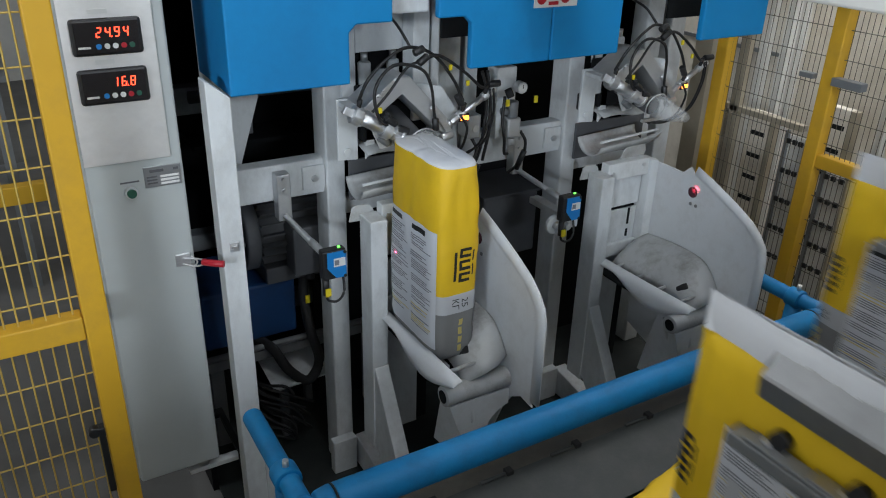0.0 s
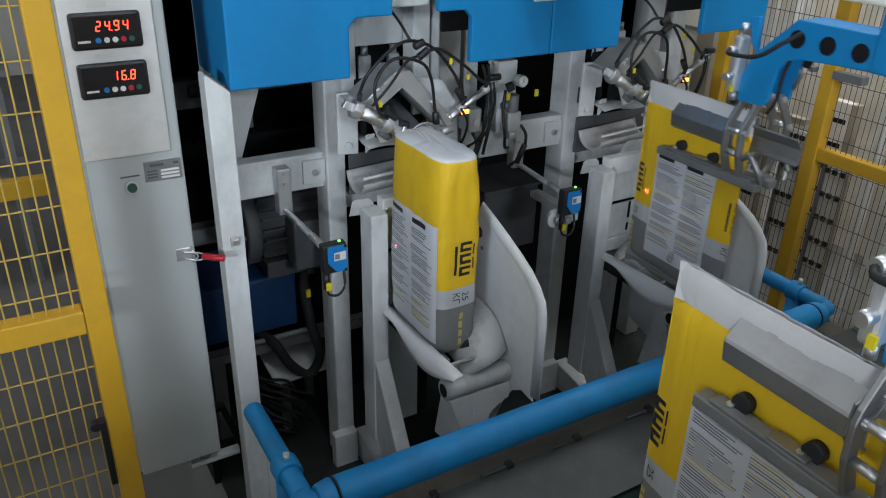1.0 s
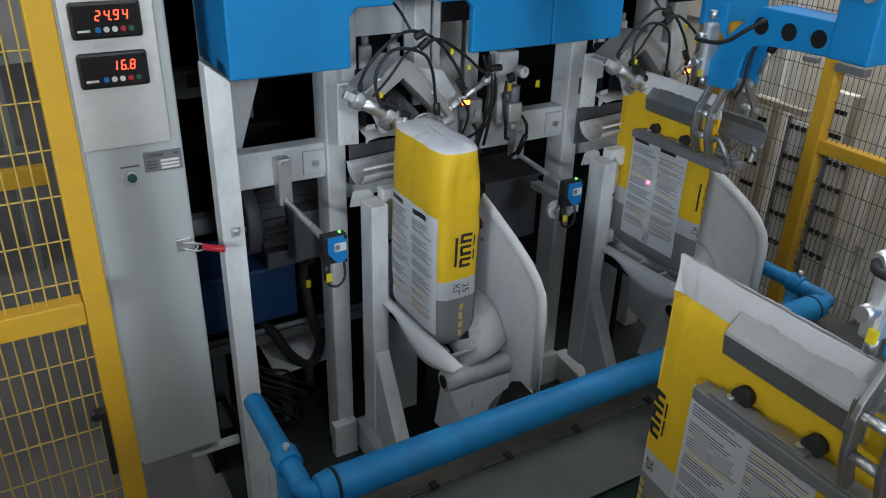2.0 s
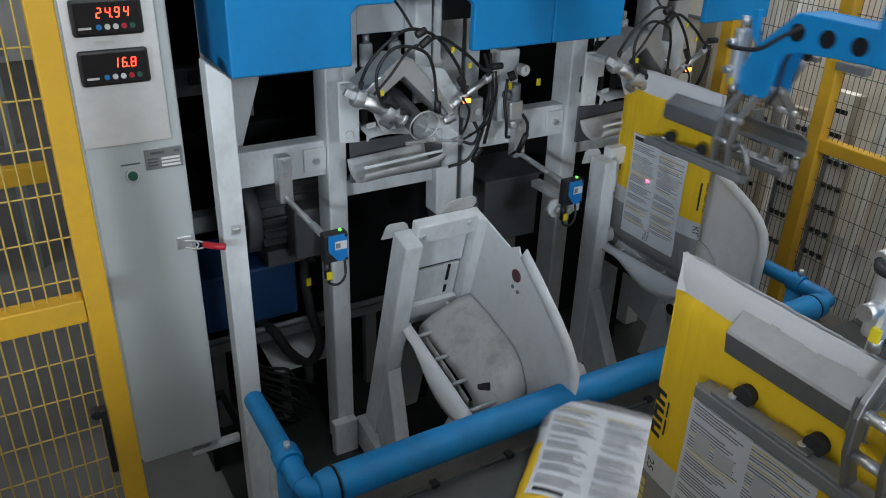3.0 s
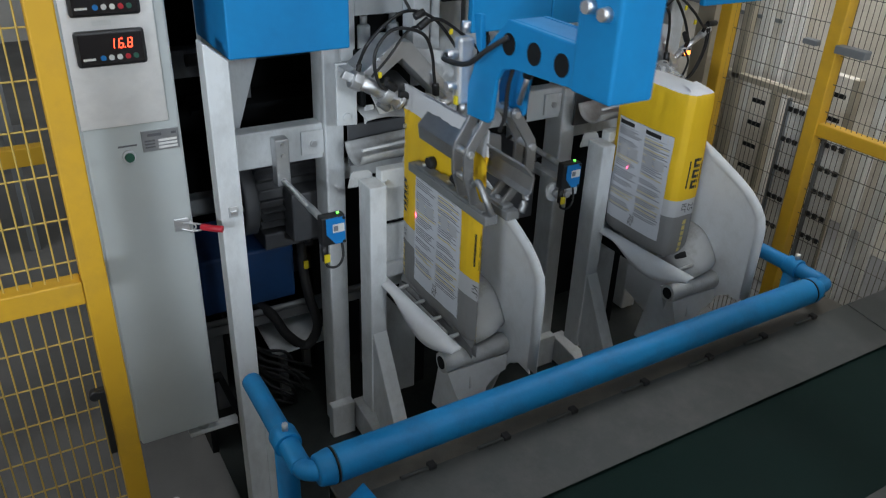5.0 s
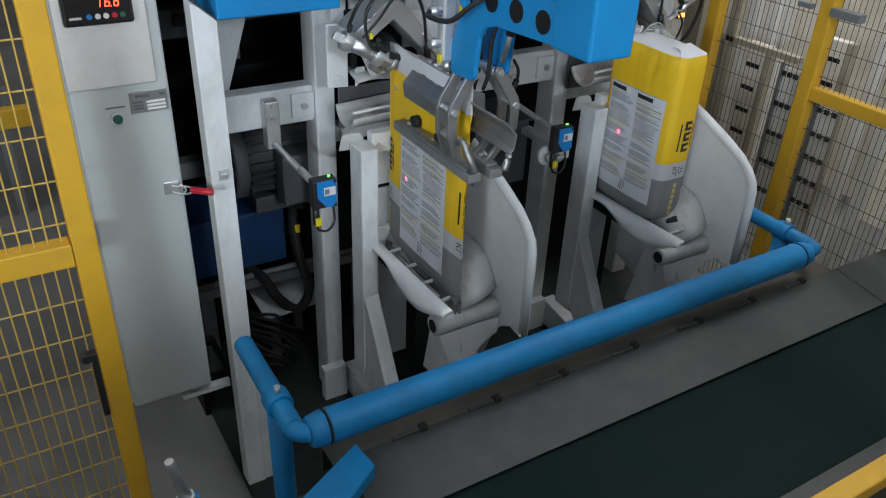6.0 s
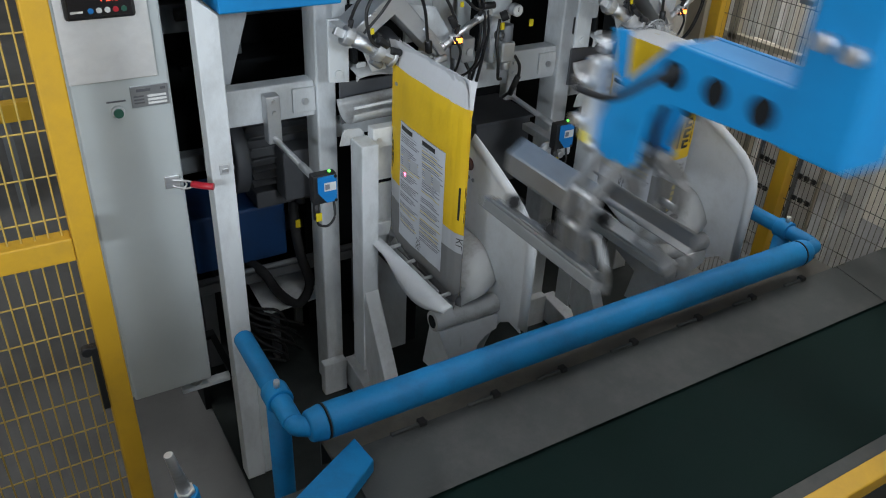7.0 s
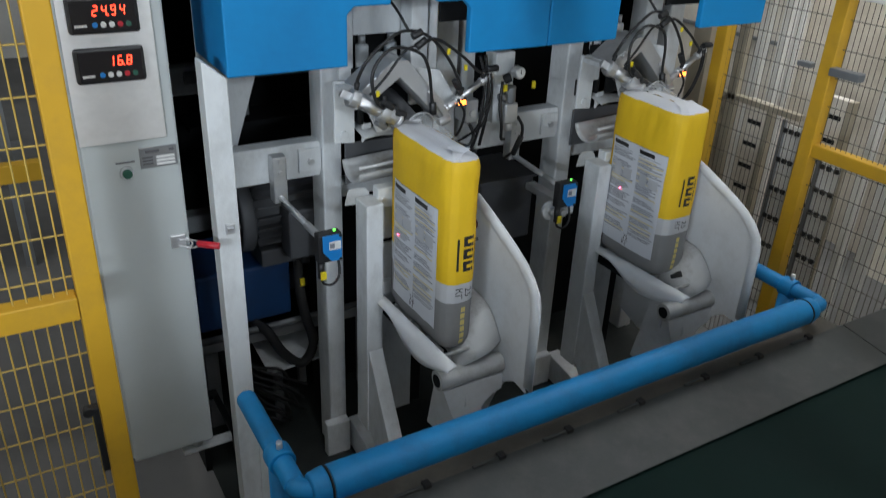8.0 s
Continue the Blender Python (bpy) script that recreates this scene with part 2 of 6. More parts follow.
def words(text, size, depth=0.0006):
    """A bmesh of flat letters with the built-in font, lying in x-y."""
    cu = bpy.data.curves.new("letters", "FONT")
    cu.body, cu.size, cu.extrude, cu.align_x, cu.align_y = text, size, depth, "CENTER", "CENTER"
    cu.resolution_u = 2
    ob = bpy.data.objects.new("letters", cu)
    scene.collection.objects.link(ob)
    dg = bpy.context.evaluated_depsgraph_get()
    me = bpy.data.meshes.new_from_object(ob.evaluated_get(dg))
    bm = bmesh.new()
    bm.from_mesh(me)
    bpy.data.objects.remove(ob)
    bpy.data.meshes.remove(me)
    return bm


# ---- the hall ----
def hall():
    tagged(part("floor", bx(B(), -6, 9, -5, 9, -0.2, 0), M_FLOOR), "dusty grey concrete factory floor", "floor", kind="structure")
    tagged(part("ceiling", bx(B(), -6, 9, -5, 9, 4.6, 4.8), M_CEIL), "grey sheet-metal hall ceiling", "ceiling", kind="structure")
    for n, b in (("wall_north", (-6.2, 9.2, 9, 9.2, 0, 4.8)), ("wall_south", (-6.2, 9.2, -5.2, -5, 0, 4.8)),
                 ("wall_west", (-6.2, -6, -5, 9, 0, 4.8)), ("wall_east", (9, 9.2, -5, 9, 0, 4.8))):
        tagged(part(n, bx(B(), *b), M_WALL), "plain painted factory hall wall", "wall", kind="structure")
    # unseen wall added to shade the lower machine; pale for the steel panel's reflection
    tagged(part("wall_partition", bx(B(), -5.9, 6.0, -1.0, -0.9, 0, 1.92), M_WHITEWALL), "unseen plain wall added to shade the lower machine", "wall", kind="structure")
    # housings and poles for the added floods, out of view
    for lx, ly, lz, lw in FLOODS:
        t = thing("flood_lamp", "unseen white flood lamp on a pole, added to light the machine", "lamp", "hall lamps", at=look((lx, ly, lz), AIM))
        part("housing", bx(B(), -0.72, 0.72, -0.27, 0.27, 0.03, 0.12), M_CEIL, t, bevel=0.01)
        part("pole", cyl(B(), (0, 0.0, 0.12), Matrix(t.matrix_basis).inverted() @ Vector((lx, ly - 0.3, 0)), 0.03), M_CEIL, t)
    # fixtures for the added ceiling lamps, out of view
    for lx, ly, lz, lw in LAMPS:
        t = thing("ceiling_light", "unseen long white ceiling lamp, added to light the hall", "lamp", "hall lamps", at=pose(lx, ly, lz))
        part("housing", bx(B(), -0.2, 0.2, -1.0, 1.0, -0.02, 4.6 - lz), M_CEIL, t, bevel=0.01)
        part("diffuser", bx(B(), -0.17, 0.17, -0.95, 0.95, -0.05, -0.02), M_TUBE, t)


hall()


# ---- the filling machine's frame ----
def machine_frame():
    t = thing("filling_machine", "light grey steel frame of a bag filling machine with blue hoods", "machine")
    for b in ((0.516, 0.567, 2.155, 2.20, 0, 2.9), (0.862, 0.926, 2.15, 2.25, 0, 2.9), (1.262, 1.345, 2.16, 2.24, 0.9, 2.9),
              (1.795, 1.862, 2.15, 2.25, 0, 2.9), (2.15, 2.23, 2.16, 2.24, 0.9, 2.9), (2.42, 2.5, 2.3, 2.4, 0, 2.9),
              (0.495, 0.572, 3.2, 3.28, 0, 2.9), (1.752, 1.816, 3.2, 3.28, 0, 2.9), (1.385, 1.44, 2.2, 2.28, 0.9, 2.9)):
        part("post", bx(B(), *b), M_GREY, t, bevel=0.006)
    bm = prism(B(), ((0.444, 0.021), (0.503, 0.021), (0.503, 1.54), (0.450, 1.585), (0.444, 1.585)), "y", 1.846, 1.905)
    part("post", bm, M_GREY, t, bevel=0.005)
    part("gusset", prism(B(), ((0.5035, 0.021), (0.580, 0.021), (0.5035, 0.52)), "y", 1.850, 1.900), M_GREY, t, bevel=0.003)
    for b in ((0.567, 0.862, 2.17, 2.23, 1.118, 1.232), (1.44, 1.795, 2.17, 2.23, 1.118, 1.232),
              (0.926, 1.262, 2.19, 2.23, 1.02, 1.08), (1.862, 2.15, 2.19, 2.23, 1.02, 1.08),
              (0.495, 2.5, 3.2, 3.28, 0.5, 0.58), (0.495, 2.5, 3.2, 3.28, 1.118, 1.232)):
        part("beam", bx(B(), *b), M_GREY, t, bevel=0.005)
    # foot beams that run forward from the posts
    for x in (0.862, 1.795):
        bm = prism(B(), ((2.15, 0.0), (2.15, 0.14), (2.0, 0.12), (1.80, 0.06), (1.55, 0.06), (1.55, 0.0)), "x", x + 0.07, x + 0.13)
        part("foot_beam", bm, M_GREY, t, bevel=0.004)
        part("foot_plate", bx(B(), x - 0.03, x + 0.06, 2.11, 2.148, 0.0, 0.16), M_GREY, t, bevel=0.004)
    # white mounting plate behind the first spout: a rounded frame round a dark opening
    outer = ((0.90, 1.36), (1.222, 1.36), (1.222, 1.60), (1.205, 1.645), (1.17, 1.665), (0.93, 1.665), (0.90, 1.64))
    bm = prism(B(), outer[:2] + ((1.222, 1.435), (0.90, 1.435)), "y", 2.10, 2.112)
    part("mounting_plate", bm, M_GREY, t, bevel=0.002)
    part("mounting_plate", prism(B(), ((1.124, 1.4352), (1.222, 1.4352), (1.222, 1.60), (1.205, 1.645), (1.17, 1.665), (1.124, 1.665)), "y", 2.10, 2.112), M_GREY, t, bevel=0.002)
    part("mounting_plate", bx(B(), 0.90, 0.946, 2.10, 2.112, 1.4352, 1.665), M_GREY, t, bevel=0.002)
    part("mounting_plate", bx(B(), 0.9462, 1.1238, 2.10, 2.112, 1.562, 1.665), M_GREY, t, bevel=0.002)
    # near-black sheet: the opening's shade is put into its colour
    part("window_back", bx(B(), 0.93, 1.14, 2.145, 2.155, 1.42, 1.58), M_SHADE, t)
    # blue hoods
    h1 = ((0.505, 1.54), (0.82, 1.54), (0.82, 1.67), (0.84, 1.69), (0.943, 1.69), (0.943, 2.35), (0.505, 2.35))
    h2 = ((1.08, 1.69), (1.165, 1.69), (1.186, 1.67), (1.186, 1.545), (1.461, 1.545), (1.461, 2.35), (1.08, 2.35))
    h3 = ((1.464, 1.545), (1.73, 1.545), (1.73, 2.35), (1.464, 2.35))
    h4 = ((2.092, 1.555), (2.40, 1.555), (2.40, 2.35), (2.092, 2.35))
    for o, depth in ((h1, 0.295), (h2, 0.024), (h3, 0.024), (h4, 0.024)):
        part("hood", prism(B(), o, "y", 1.85, 1.85 + depth), M_BLUE, t, "bright blue painted sheet-metal hood", bevel=0.005)
    # near-black backs added as the shade behind the thin hoods
    for x0, x1, z0 in ((1.19, 1.73, 1.60), (2.10, 2.395, 1.60)):
        part("hood_back", bx(B(), x0, x1, 2.02, 2.03, z0, 2.35), M_SHADE, t)
    for x0, x1, y0, y1, z0 in ((1.095, 1.150, 2.02, 2.09, 1.36), (1.165, 1.195, 2.04, 2.10, 1.40)):
        part("guide_column", bx(B(), x0, x1, y0, y1, z0, 2.3), M_GREY, t, "grey vertical guide column", bevel=0.004)
    part("top_beam", bx(B(), 0.943, 1.08, 1.90, 2.14, 1.70, 2.35), M_GREY, t, bevel=0.006)
    part("top_beam", bx(B(), 1.73, 2.092, 1.96, 2.14, 1.70, 2.35), M_GREY, t, bevel=0.006)
    # hopper side behind the first hood
    bm = prism(B(), ((0.575, 1.30), (0.612, 1.196), (0.638, 1.192), (0.711, 1.41), (0.78, 1.95), (0.575, 1.95)), "y", 2.30, 2.42)
    part("hopper", bm, M_GREY, t, bevel=0.004)
    # unseen near-black panels added so that the inside looks shaded
    part("back_panel", bx(B(), 0.40, 2.60, 3.30, 3.33, 0, 2.9), M_SHADE, t)
    part("end_panel", bx(B(), 0.42, 0.44, 2.26, 3.30, 0, 2.9), M_SHADE, t)
    part("end_panel", bx(B(), 2.56, 2.58, 2.42, 3.30, 0, 2.9), M_SHADE, t)
    part("inner_panel", bx(B(), 1.27, 2.5, 2.68, 2.70, 1.0, 2.3), M_SHADE, t)
    # pan added over the floor, its dark colour stands for the shade there
    part("base_pan", bx(B(), 0.44, 2.55, 1.56, 3.30, 0.002, 0.02), M_PANSHADE, t, "added dark pan, coloured for the shade on the machine's floor")
    part("inner_panel", bx(B(), 0.95, 2.45, 2.55, 2.57, 0.02, 1.0), M_SHADE, t)
    part("top_panel", bx(B(), 0.40, 2.55, 1.85, 3.30, 2.36, 2.39), M_SHADE, t)
    part("inner_panel", bx(B(), 0.72, 1.26, 2.9, 2.92, 1.0, 2.3), M_SHADE, t)
    part("gantry_rail", bx(B(), 1.312, 1.46, -0.85, 1.849, 1.85, 1.98), M_WHITEWALL, t, "white gantry rail over the conveyor", bevel=0.006)
    return t


machine_frame()


def safety_fence(name, label, width, posts, rails, z1, wire, pitch, hp, group, gauge=0.0022):
    """A fence panel in its own x-z plane, from x = 0 to width."""
    t = thing(name, label, "fence", group)
    for a, b in posts:
        part("post", bx(B(), a, b, -0.03, 0.03, 0, z1 + 0.1), M_YELLOW, t, bevel=0.004)
    for a, b, z0, zz in rails:
        part("rail", bx(B(), a, b, -0.025, 0.025, z0, zz), M_YELLOW, t, bevel=0.004)
    bm = B()
    x = pitch / 2
    while x < width:
        cyl(bm, (x, 0, 0.1), (x, 0, z1), gauge, n=6, caps=False)
        x += pitch
    z = 0.1
    while z < z1:
        cyl(bm, (0, 0.004, z), (width, 0.004, z), gauge, n=6, caps=False)
        z += hp
    tagged(part("wire_mesh", bm, wire, t), kind="stuff")
    return t


f1 = safety_fence("safety_fence", "yellow safety fence with welded wire mesh", 1.52,
                  [(0.0, 0.06), (1.516, 1.5705)], [(0.06, 1.515, 1.047, 1.107), (0.06, 1.515, 2.0, 2.06)], 2.1, M_WIRE, 0.028, 0.105, "yellow fences")
part("hinge", bx(B(), 1.498, 1.514, -0.034, -0.018, 0.60, 0.80), M_BLACK, f1, "black hinge strip", bevel=0.003)
part("hinge_knob", cyl(B(), (1.490, -0.035, 0.79), (1.490, -0.012, 0.79), 0.014, n=14), M_BLACK, f1, bevel=0.003)
part("hinge_arm", bx(B(), 1.488, 1.514, -0.017, -0.008, 0.782, 0.798), M_BLACK, f1)
f1.matrix_basis = pose(-1.43, 1.75, 0)
f2 = safety_fence("safety_fence", "yellow safety fence beside the filling machine", 2.4,
                  [(0.0, 0.055), (0.50, 0.555), (2.3, 2.36)], [(0.555, 2.3, 1.06, 1.11), (0.0, 2.36, 2.0, 2.06)], 2.1, M_WIRE_BACKLIT, 0.0215, 0.105, "yellow fences", 0.0016)
f2.matrix_basis = pose(2.7, 2.27, 0, 0, 0, -90)


# ---- control cabinet ----
SEGMENTS = {"0": "abcdef", "1": "bc", "2": "abged", "3": "abgcd", "4": "fgbc", "5": "afgcd", "6": "afgedc", "7": "abc", "8": "abcdefg", "9": "abcdfg"}


def seven_segments(ch, dot):
    """One slanted digit of a glowing display, 12 by 23 mm, lying in x-y."""
    bm, w, h, s = B(), 0.0115, 0.0225, 0.0026
    bars = {"a": (s, h - s, w - s, h), "d": (s, 0, w - s, s), "g": (s, h / 2 - s / 2, w - s, h / 2 + s / 2), "f": (0, h / 2 + 0.0006, s, h - 0.0012),
            "b": (w - s, h / 2 + 0.0006, w, h - 0.0012), "e": (0, 0.0012, s, h / 2 - 0.0006), "c": (w - s, 0.0012, w, h / 2 - 0.0006)}
    for k in SEGMENTS[ch]:
        x0, y0, x1, y1 = bars[k]
        bm.faces.new([bm.verts.new((x + 0.12 * y - w, y, 0)) for x, y in ((x0, y0), (x1, y0), (x1, y1), (x0, y1))])
    if dot:
        bm.faces.new([bm.verts.new((x, y, 0)) for x, y in ((0.0018, 0), (0.0044, 0), (0.0044, 0.0028), (0.0018, 0.0028))])
    return bm


def cabinet():
    t = thing("control_cabinet", "tall light grey control cabinet with two weighing indicators", "cabinet")
    part("body", bx(B(), 0.155, 0.386, 1.92, 2.2, 0.44, 2.3), M_CAB, t, bevel=0.006)
    part("door", bx(B(), 0.160, 0.384, 1.9, 1.918, 0.443, 2.29), M_CAB, t, bevel=0.006)
    for x in (0.345,):
        part("foot", cyl(B(), (x, 1.955, 0.40), (x, 1.955, 0.44), 0.018), M_CAB, t)
        part("foot", cyl(B(), (x, 2.18, 0.40), (x, 2.18, 0.44), 0.018), M_CAB, t)
    part("panel", bx(B(), 0.160, 0.357, 1.894, 1.8995, 1.40, 2.0), M_BRUSHED, t, "brushed stainless steel panel", bevel=0.002)
    for z0, txt in ((1.658, "24.94"), (1.548, "16.8")):
        u = part("indicator", bx(B(), 0.178, 0.327, 1.876, 1.8935, z0, z0 + 0.08), M_BLACK, t, "black weighing indicator with red digits", bevel=0.007)
        part("screen", bx(B(), 0.186, 0.319, 1.8740, 1.8755, z0 + 0.006, z0 + 0.074), M_SCREEN, u, bevel=0.002)
        for k, ch in enumerate(txt.replace(".", "")):
            part("digit", seven_segments(ch, txt.find(".") == k + 1), M_LED, u, "glowing red digit", at=pose(0.316 - 0.019 * (len(txt) - 1 - k), 1.8732, z0 + 0.040, 90, 0, 0))
        for k, mt in enumerate((M_SENSORBLUE, M_WHITE, M_WHITE, M_RED, M_GREENBTN)):
            part("key", cyl(B(), (0.232 + k * 0.0175, 1.8742, z0 + 0.021), (0.232 + k * 0.0175, 1.8722, z0 + 0.021), 0.0062, n=14), mt, u)
        part("print", bx(B(), 0.190, 0.216, 1.8733, 1.8738, z0 + 0.017, z0 + 0.022), M_WHITE, u)
        part("caption", bx(B(), 0.222, 0.262, 1.8925, 1.8937, z0 + 0.088, z0 + 0.098), M_WHITE, t)
    g = part("name_plate", bx(B(), 0.288, 0.376, 1.8965, 1.8995, 1.327, 1.380), M_TAG, t, "small engraved metal name plate", bevel=0.001)
    bm = B()
    for a, b, c, d in ((0.302, 0.335, 1.365, 1.372), (0.294, 0.318, 1.352, 1.356), (0.294, 0.318, 1.344, 1.348), (0.294, 0.318, 1.336, 1.340), (0.358, 0.370, 1.366, 1.372)):
        bx(bm, a, b, 1.8958, 1.8964, c, d)
    tagged(part("print", bm, M_TAGBAR, g), kind="stuff")
    bm = B()
    for c in (1.350, 1.341, 1.332):
        bx(bm, 0.326, 0.370, 1.8958, 1.8964, c, c + 0.0055)
    tagged(part("blank", bm, M_WHITE, g), kind="stuff")
    part("button_ring", cyl(B(), (0.254, 1.8995, 1.322), (0.254, 1.892, 1.322), 0.0165, 0.015, 24), M_ALU, t)
    part("push_button", cyl(B(), (0.254, 1.8918, 1.322), (0.254, 1.884, 1.322), 0.0115, 0.011, 20), M_GREENBTN, t, "dark green push button")
    part("caption", bx(B(), 0.232, 0.276, 1.8985, 1.8995, 1.346, 1.350), M_TAGBAR, t)
    # toggle latch with a red grip
    l = part("toggle_latch", bx(B(), 0.335, 0.372, 1.892, 1.8995, 1.10, 1.135), M_STEEL, t, "steel toggle latch with red grip", bevel=0.002)
    bm = B()
    tube(bm, ((0.352, 1.888, 1.125), (0.38, 1.880, 1.122), (0.397, 1.848, 1.128)), 0.0025, 6)
    tube(bm, ((0.352, 1.888, 1.108), (0.38, 1.878, 1.100), (0.397, 1.848, 1.116)), 0.0025, 6)
    tube(bm, ((0.372, 1.886, 1.128), (0.385, 1.878, 1.112), (0.372, 1.884, 1.094)), 0.0025, 6)
    part("link", bm, M_STEEL, l)
    part("grip", tube(B(), ((0.394, 1.850, 1.122), (0.413, 1.8215, 1.1266), (0.436, 1.8065, 1.1255)), 0.009, 10), M_RED, l, "dark red rubber grip")
    return t


cabinet()


def cabinet_stand():
    t = thing("cabinet_bracket", "steel bracket that holds the control cabinet on the frame", "bracket")
    part("front_angle", bx(B(), 0.30, 0.45, 1.935, 1.965, 0.383, 0.399), M_GREY, t, bevel=0.002)
    # added arms, near-black so that they sink into the shaded gap
    part("rear_arm", bx(B(), 0.20, 0.47, 2.165, 2.199, 0.383, 0.399), M_SHADE, t, bevel=0.002)
    part("side_arm", bx(B(), 0.451, 0.47, 1.935, 2.164, 0.383, 0.399), M_SHADE, t, bevel=0.002)
    part("post_clip", bx(B(), 0.446, 0.488, 1.9055, 1.9345, 0.36, 0.42), M_SHADE, t, bevel=0.002)
    return t


cabinet_stand()


# ---- discharge conveyor and the blue crash bar ----
def conveyor():
    t = thing("belt_conveyor", "dusty belt conveyor with a dark green belt", "conveyor")
    part("belt", bx(B(), -5.8, 3.4, 0.66, 1.07, 0.60, 0.63), M_BELT, t, "dark green rubber belt", bevel=0.008)
    part("side_plate", prism(B(), ((1.233, 0.666), (1.233, 0.658), (1.045, 0.636), (1.038, 0.640)), "x", 0.52, 2.36), M_CONV, t, "dusty hinged steel cover strip", bevel=0.002)
    part("side_plate", prism(B(), ((1.233, 0.666), (1.233, 0.658), (1.045, 0.636), (1.038, 0.640)), "x", 2.364, 3.4), M_CONV, t, bevel=0.002)
    part("hinge_ledge", bx(B(), 0.50, 2.36, 1.238, 1.31, 0.640, 0.655), M_LEDGE, t, "dusty brownish steel ledge under the pipe", bevel=0.002)
    part("ledge_lip", bx(B(), 0.50, 2.36, 1.311, 1.318, 0.56, 0.657), M_CONV, t, bevel=0.001)
    part("side_frame", bx(B(), 0.30, 3.4, 1.085, 1.20, 0.45, 0.638), M_CONV, t, bevel=0.003)
    part("side_frame", bx(B(), 0.30, 3.4, 0.58, 0.655, 0.45, 0.655), M_CONV, t, bevel=0.003)
    part("guide_rail", bx(B(), 0.30, 3.4, 0.55, 0.60, 0.657, 0.70), M_YELLOW, t, "yellow painted guide rail", bevel=0.004)
    for x in (-5.5, -2.6):
        part("leg", bx(B(), x, x + 0.06, 0.70, 1.03, 0, 0.599), M_CONV, t, bevel=0.003)
    for x in (0.4, 3.2):
        for y in (0.59, 1.12):
            part("leg", bx(B(), x, x + 0.06, y, y + 0.06, 0, 0.45), M_CONV, t, bevel=0.003)
    # hinges along the strip
    for x in (0.70, 0.92, 1.14, 1.40, 1.66, 1.90, 2.14):
        h = part("hinge", cyl(B(), (x - 0.05, 1.229, 0.669), (x + 0.05, 1.229, 0.669), 0.0055, n=10), M_CONV, t)
        bm = bx(B(), x + 0.025, x + 0.045, 1.218, 1.240, 0.667, 0.680)
        part("knuckle", bm, M_RUBBER, h, bevel=0.002)
    # roller table in front of the strip at the left end
    bm = prism(B(), ((0.555, 1.235), (0.565, 1.15), (0.42, 1.05), (0.31, 1.06), (0.31, 1.10)), "z", 0.66, 0.70)
    part("end_guide", bm, M_BLUE_PIPE, t, "blue painted end guide", bevel=0.004)
    return t


conveyor()


def crash_bar():
    t = thing("crash_bar", "thick blue painted pipe on short pipe arms", "barrier")
    part("pipe", cyl(B(), (0.499, 1.268, 0.75), (2.166, 1.268, 0.75), 0.043, n=32), M_BLUE_PIPE, t, bevel=0.004)
    part("end_cap", cyl(B(), (0.452, 1.268, 0.75), (0.494, 1.268, 0.75), 0.037, 0.0445, n=32), M_BLUE_PIPE, t, bevel=0.006)
    for x in (0.495, 2.167):
        part("seal_ring", cyl(B(), (x, 1.268, 0.75), (x + 0.0035, 1.268, 0.75), 0.0435, n=32), M_RUBBER, t, "thin black seal ring")
    part("end_cap", cyl(B(), (2.171, 1.268, 0.75), (2.212, 1.268, 0.75), 0.0445, 0.037, n=32), M_BLUE_PIPE, t, bevel=0.006)
    for x, s in ((0.43, 1), (2.276, -1)):
        part("arm", cyl(B(), (x, 1.30, 0.745), (x, 1.66, 0.745), 0.026, n=20), M_BLUE_PIPE, t, bevel=0.003)
        part("collar", cyl(B(), (x, 1.38, 0.745), (x, 1.43, 0.745), 0.034, n=20), M_BLUE_PIPE, t, bevel=0.003)
        part("bolt", cyl(B(), (x, 1.40, 0.775), (x, 1.40, 0.797), 0.008, n=6), M_ALU, t)
        part("elbow", tube(B(), ((x, 1.315, 0.745), (x + s * 0.004, 1.288, 0.746), (x + s * 0.022, 1.271, 0.749), (x + s * (0.030 if s > 0 else 0.075), 1.268, 0.75)), 0.024, 14), M_BLUE_PIPE, t)
        part("leg", cyl(B(), (x, 1.405, 0.0), (x, 1.405, 0.73), 0.028, n=20), M_BLUE_PIPE, t)
    return t


crash_bar()


# ---- bag chairs below the spouts ----
CHAIR = pose(0.89, 1.93, 0.30)


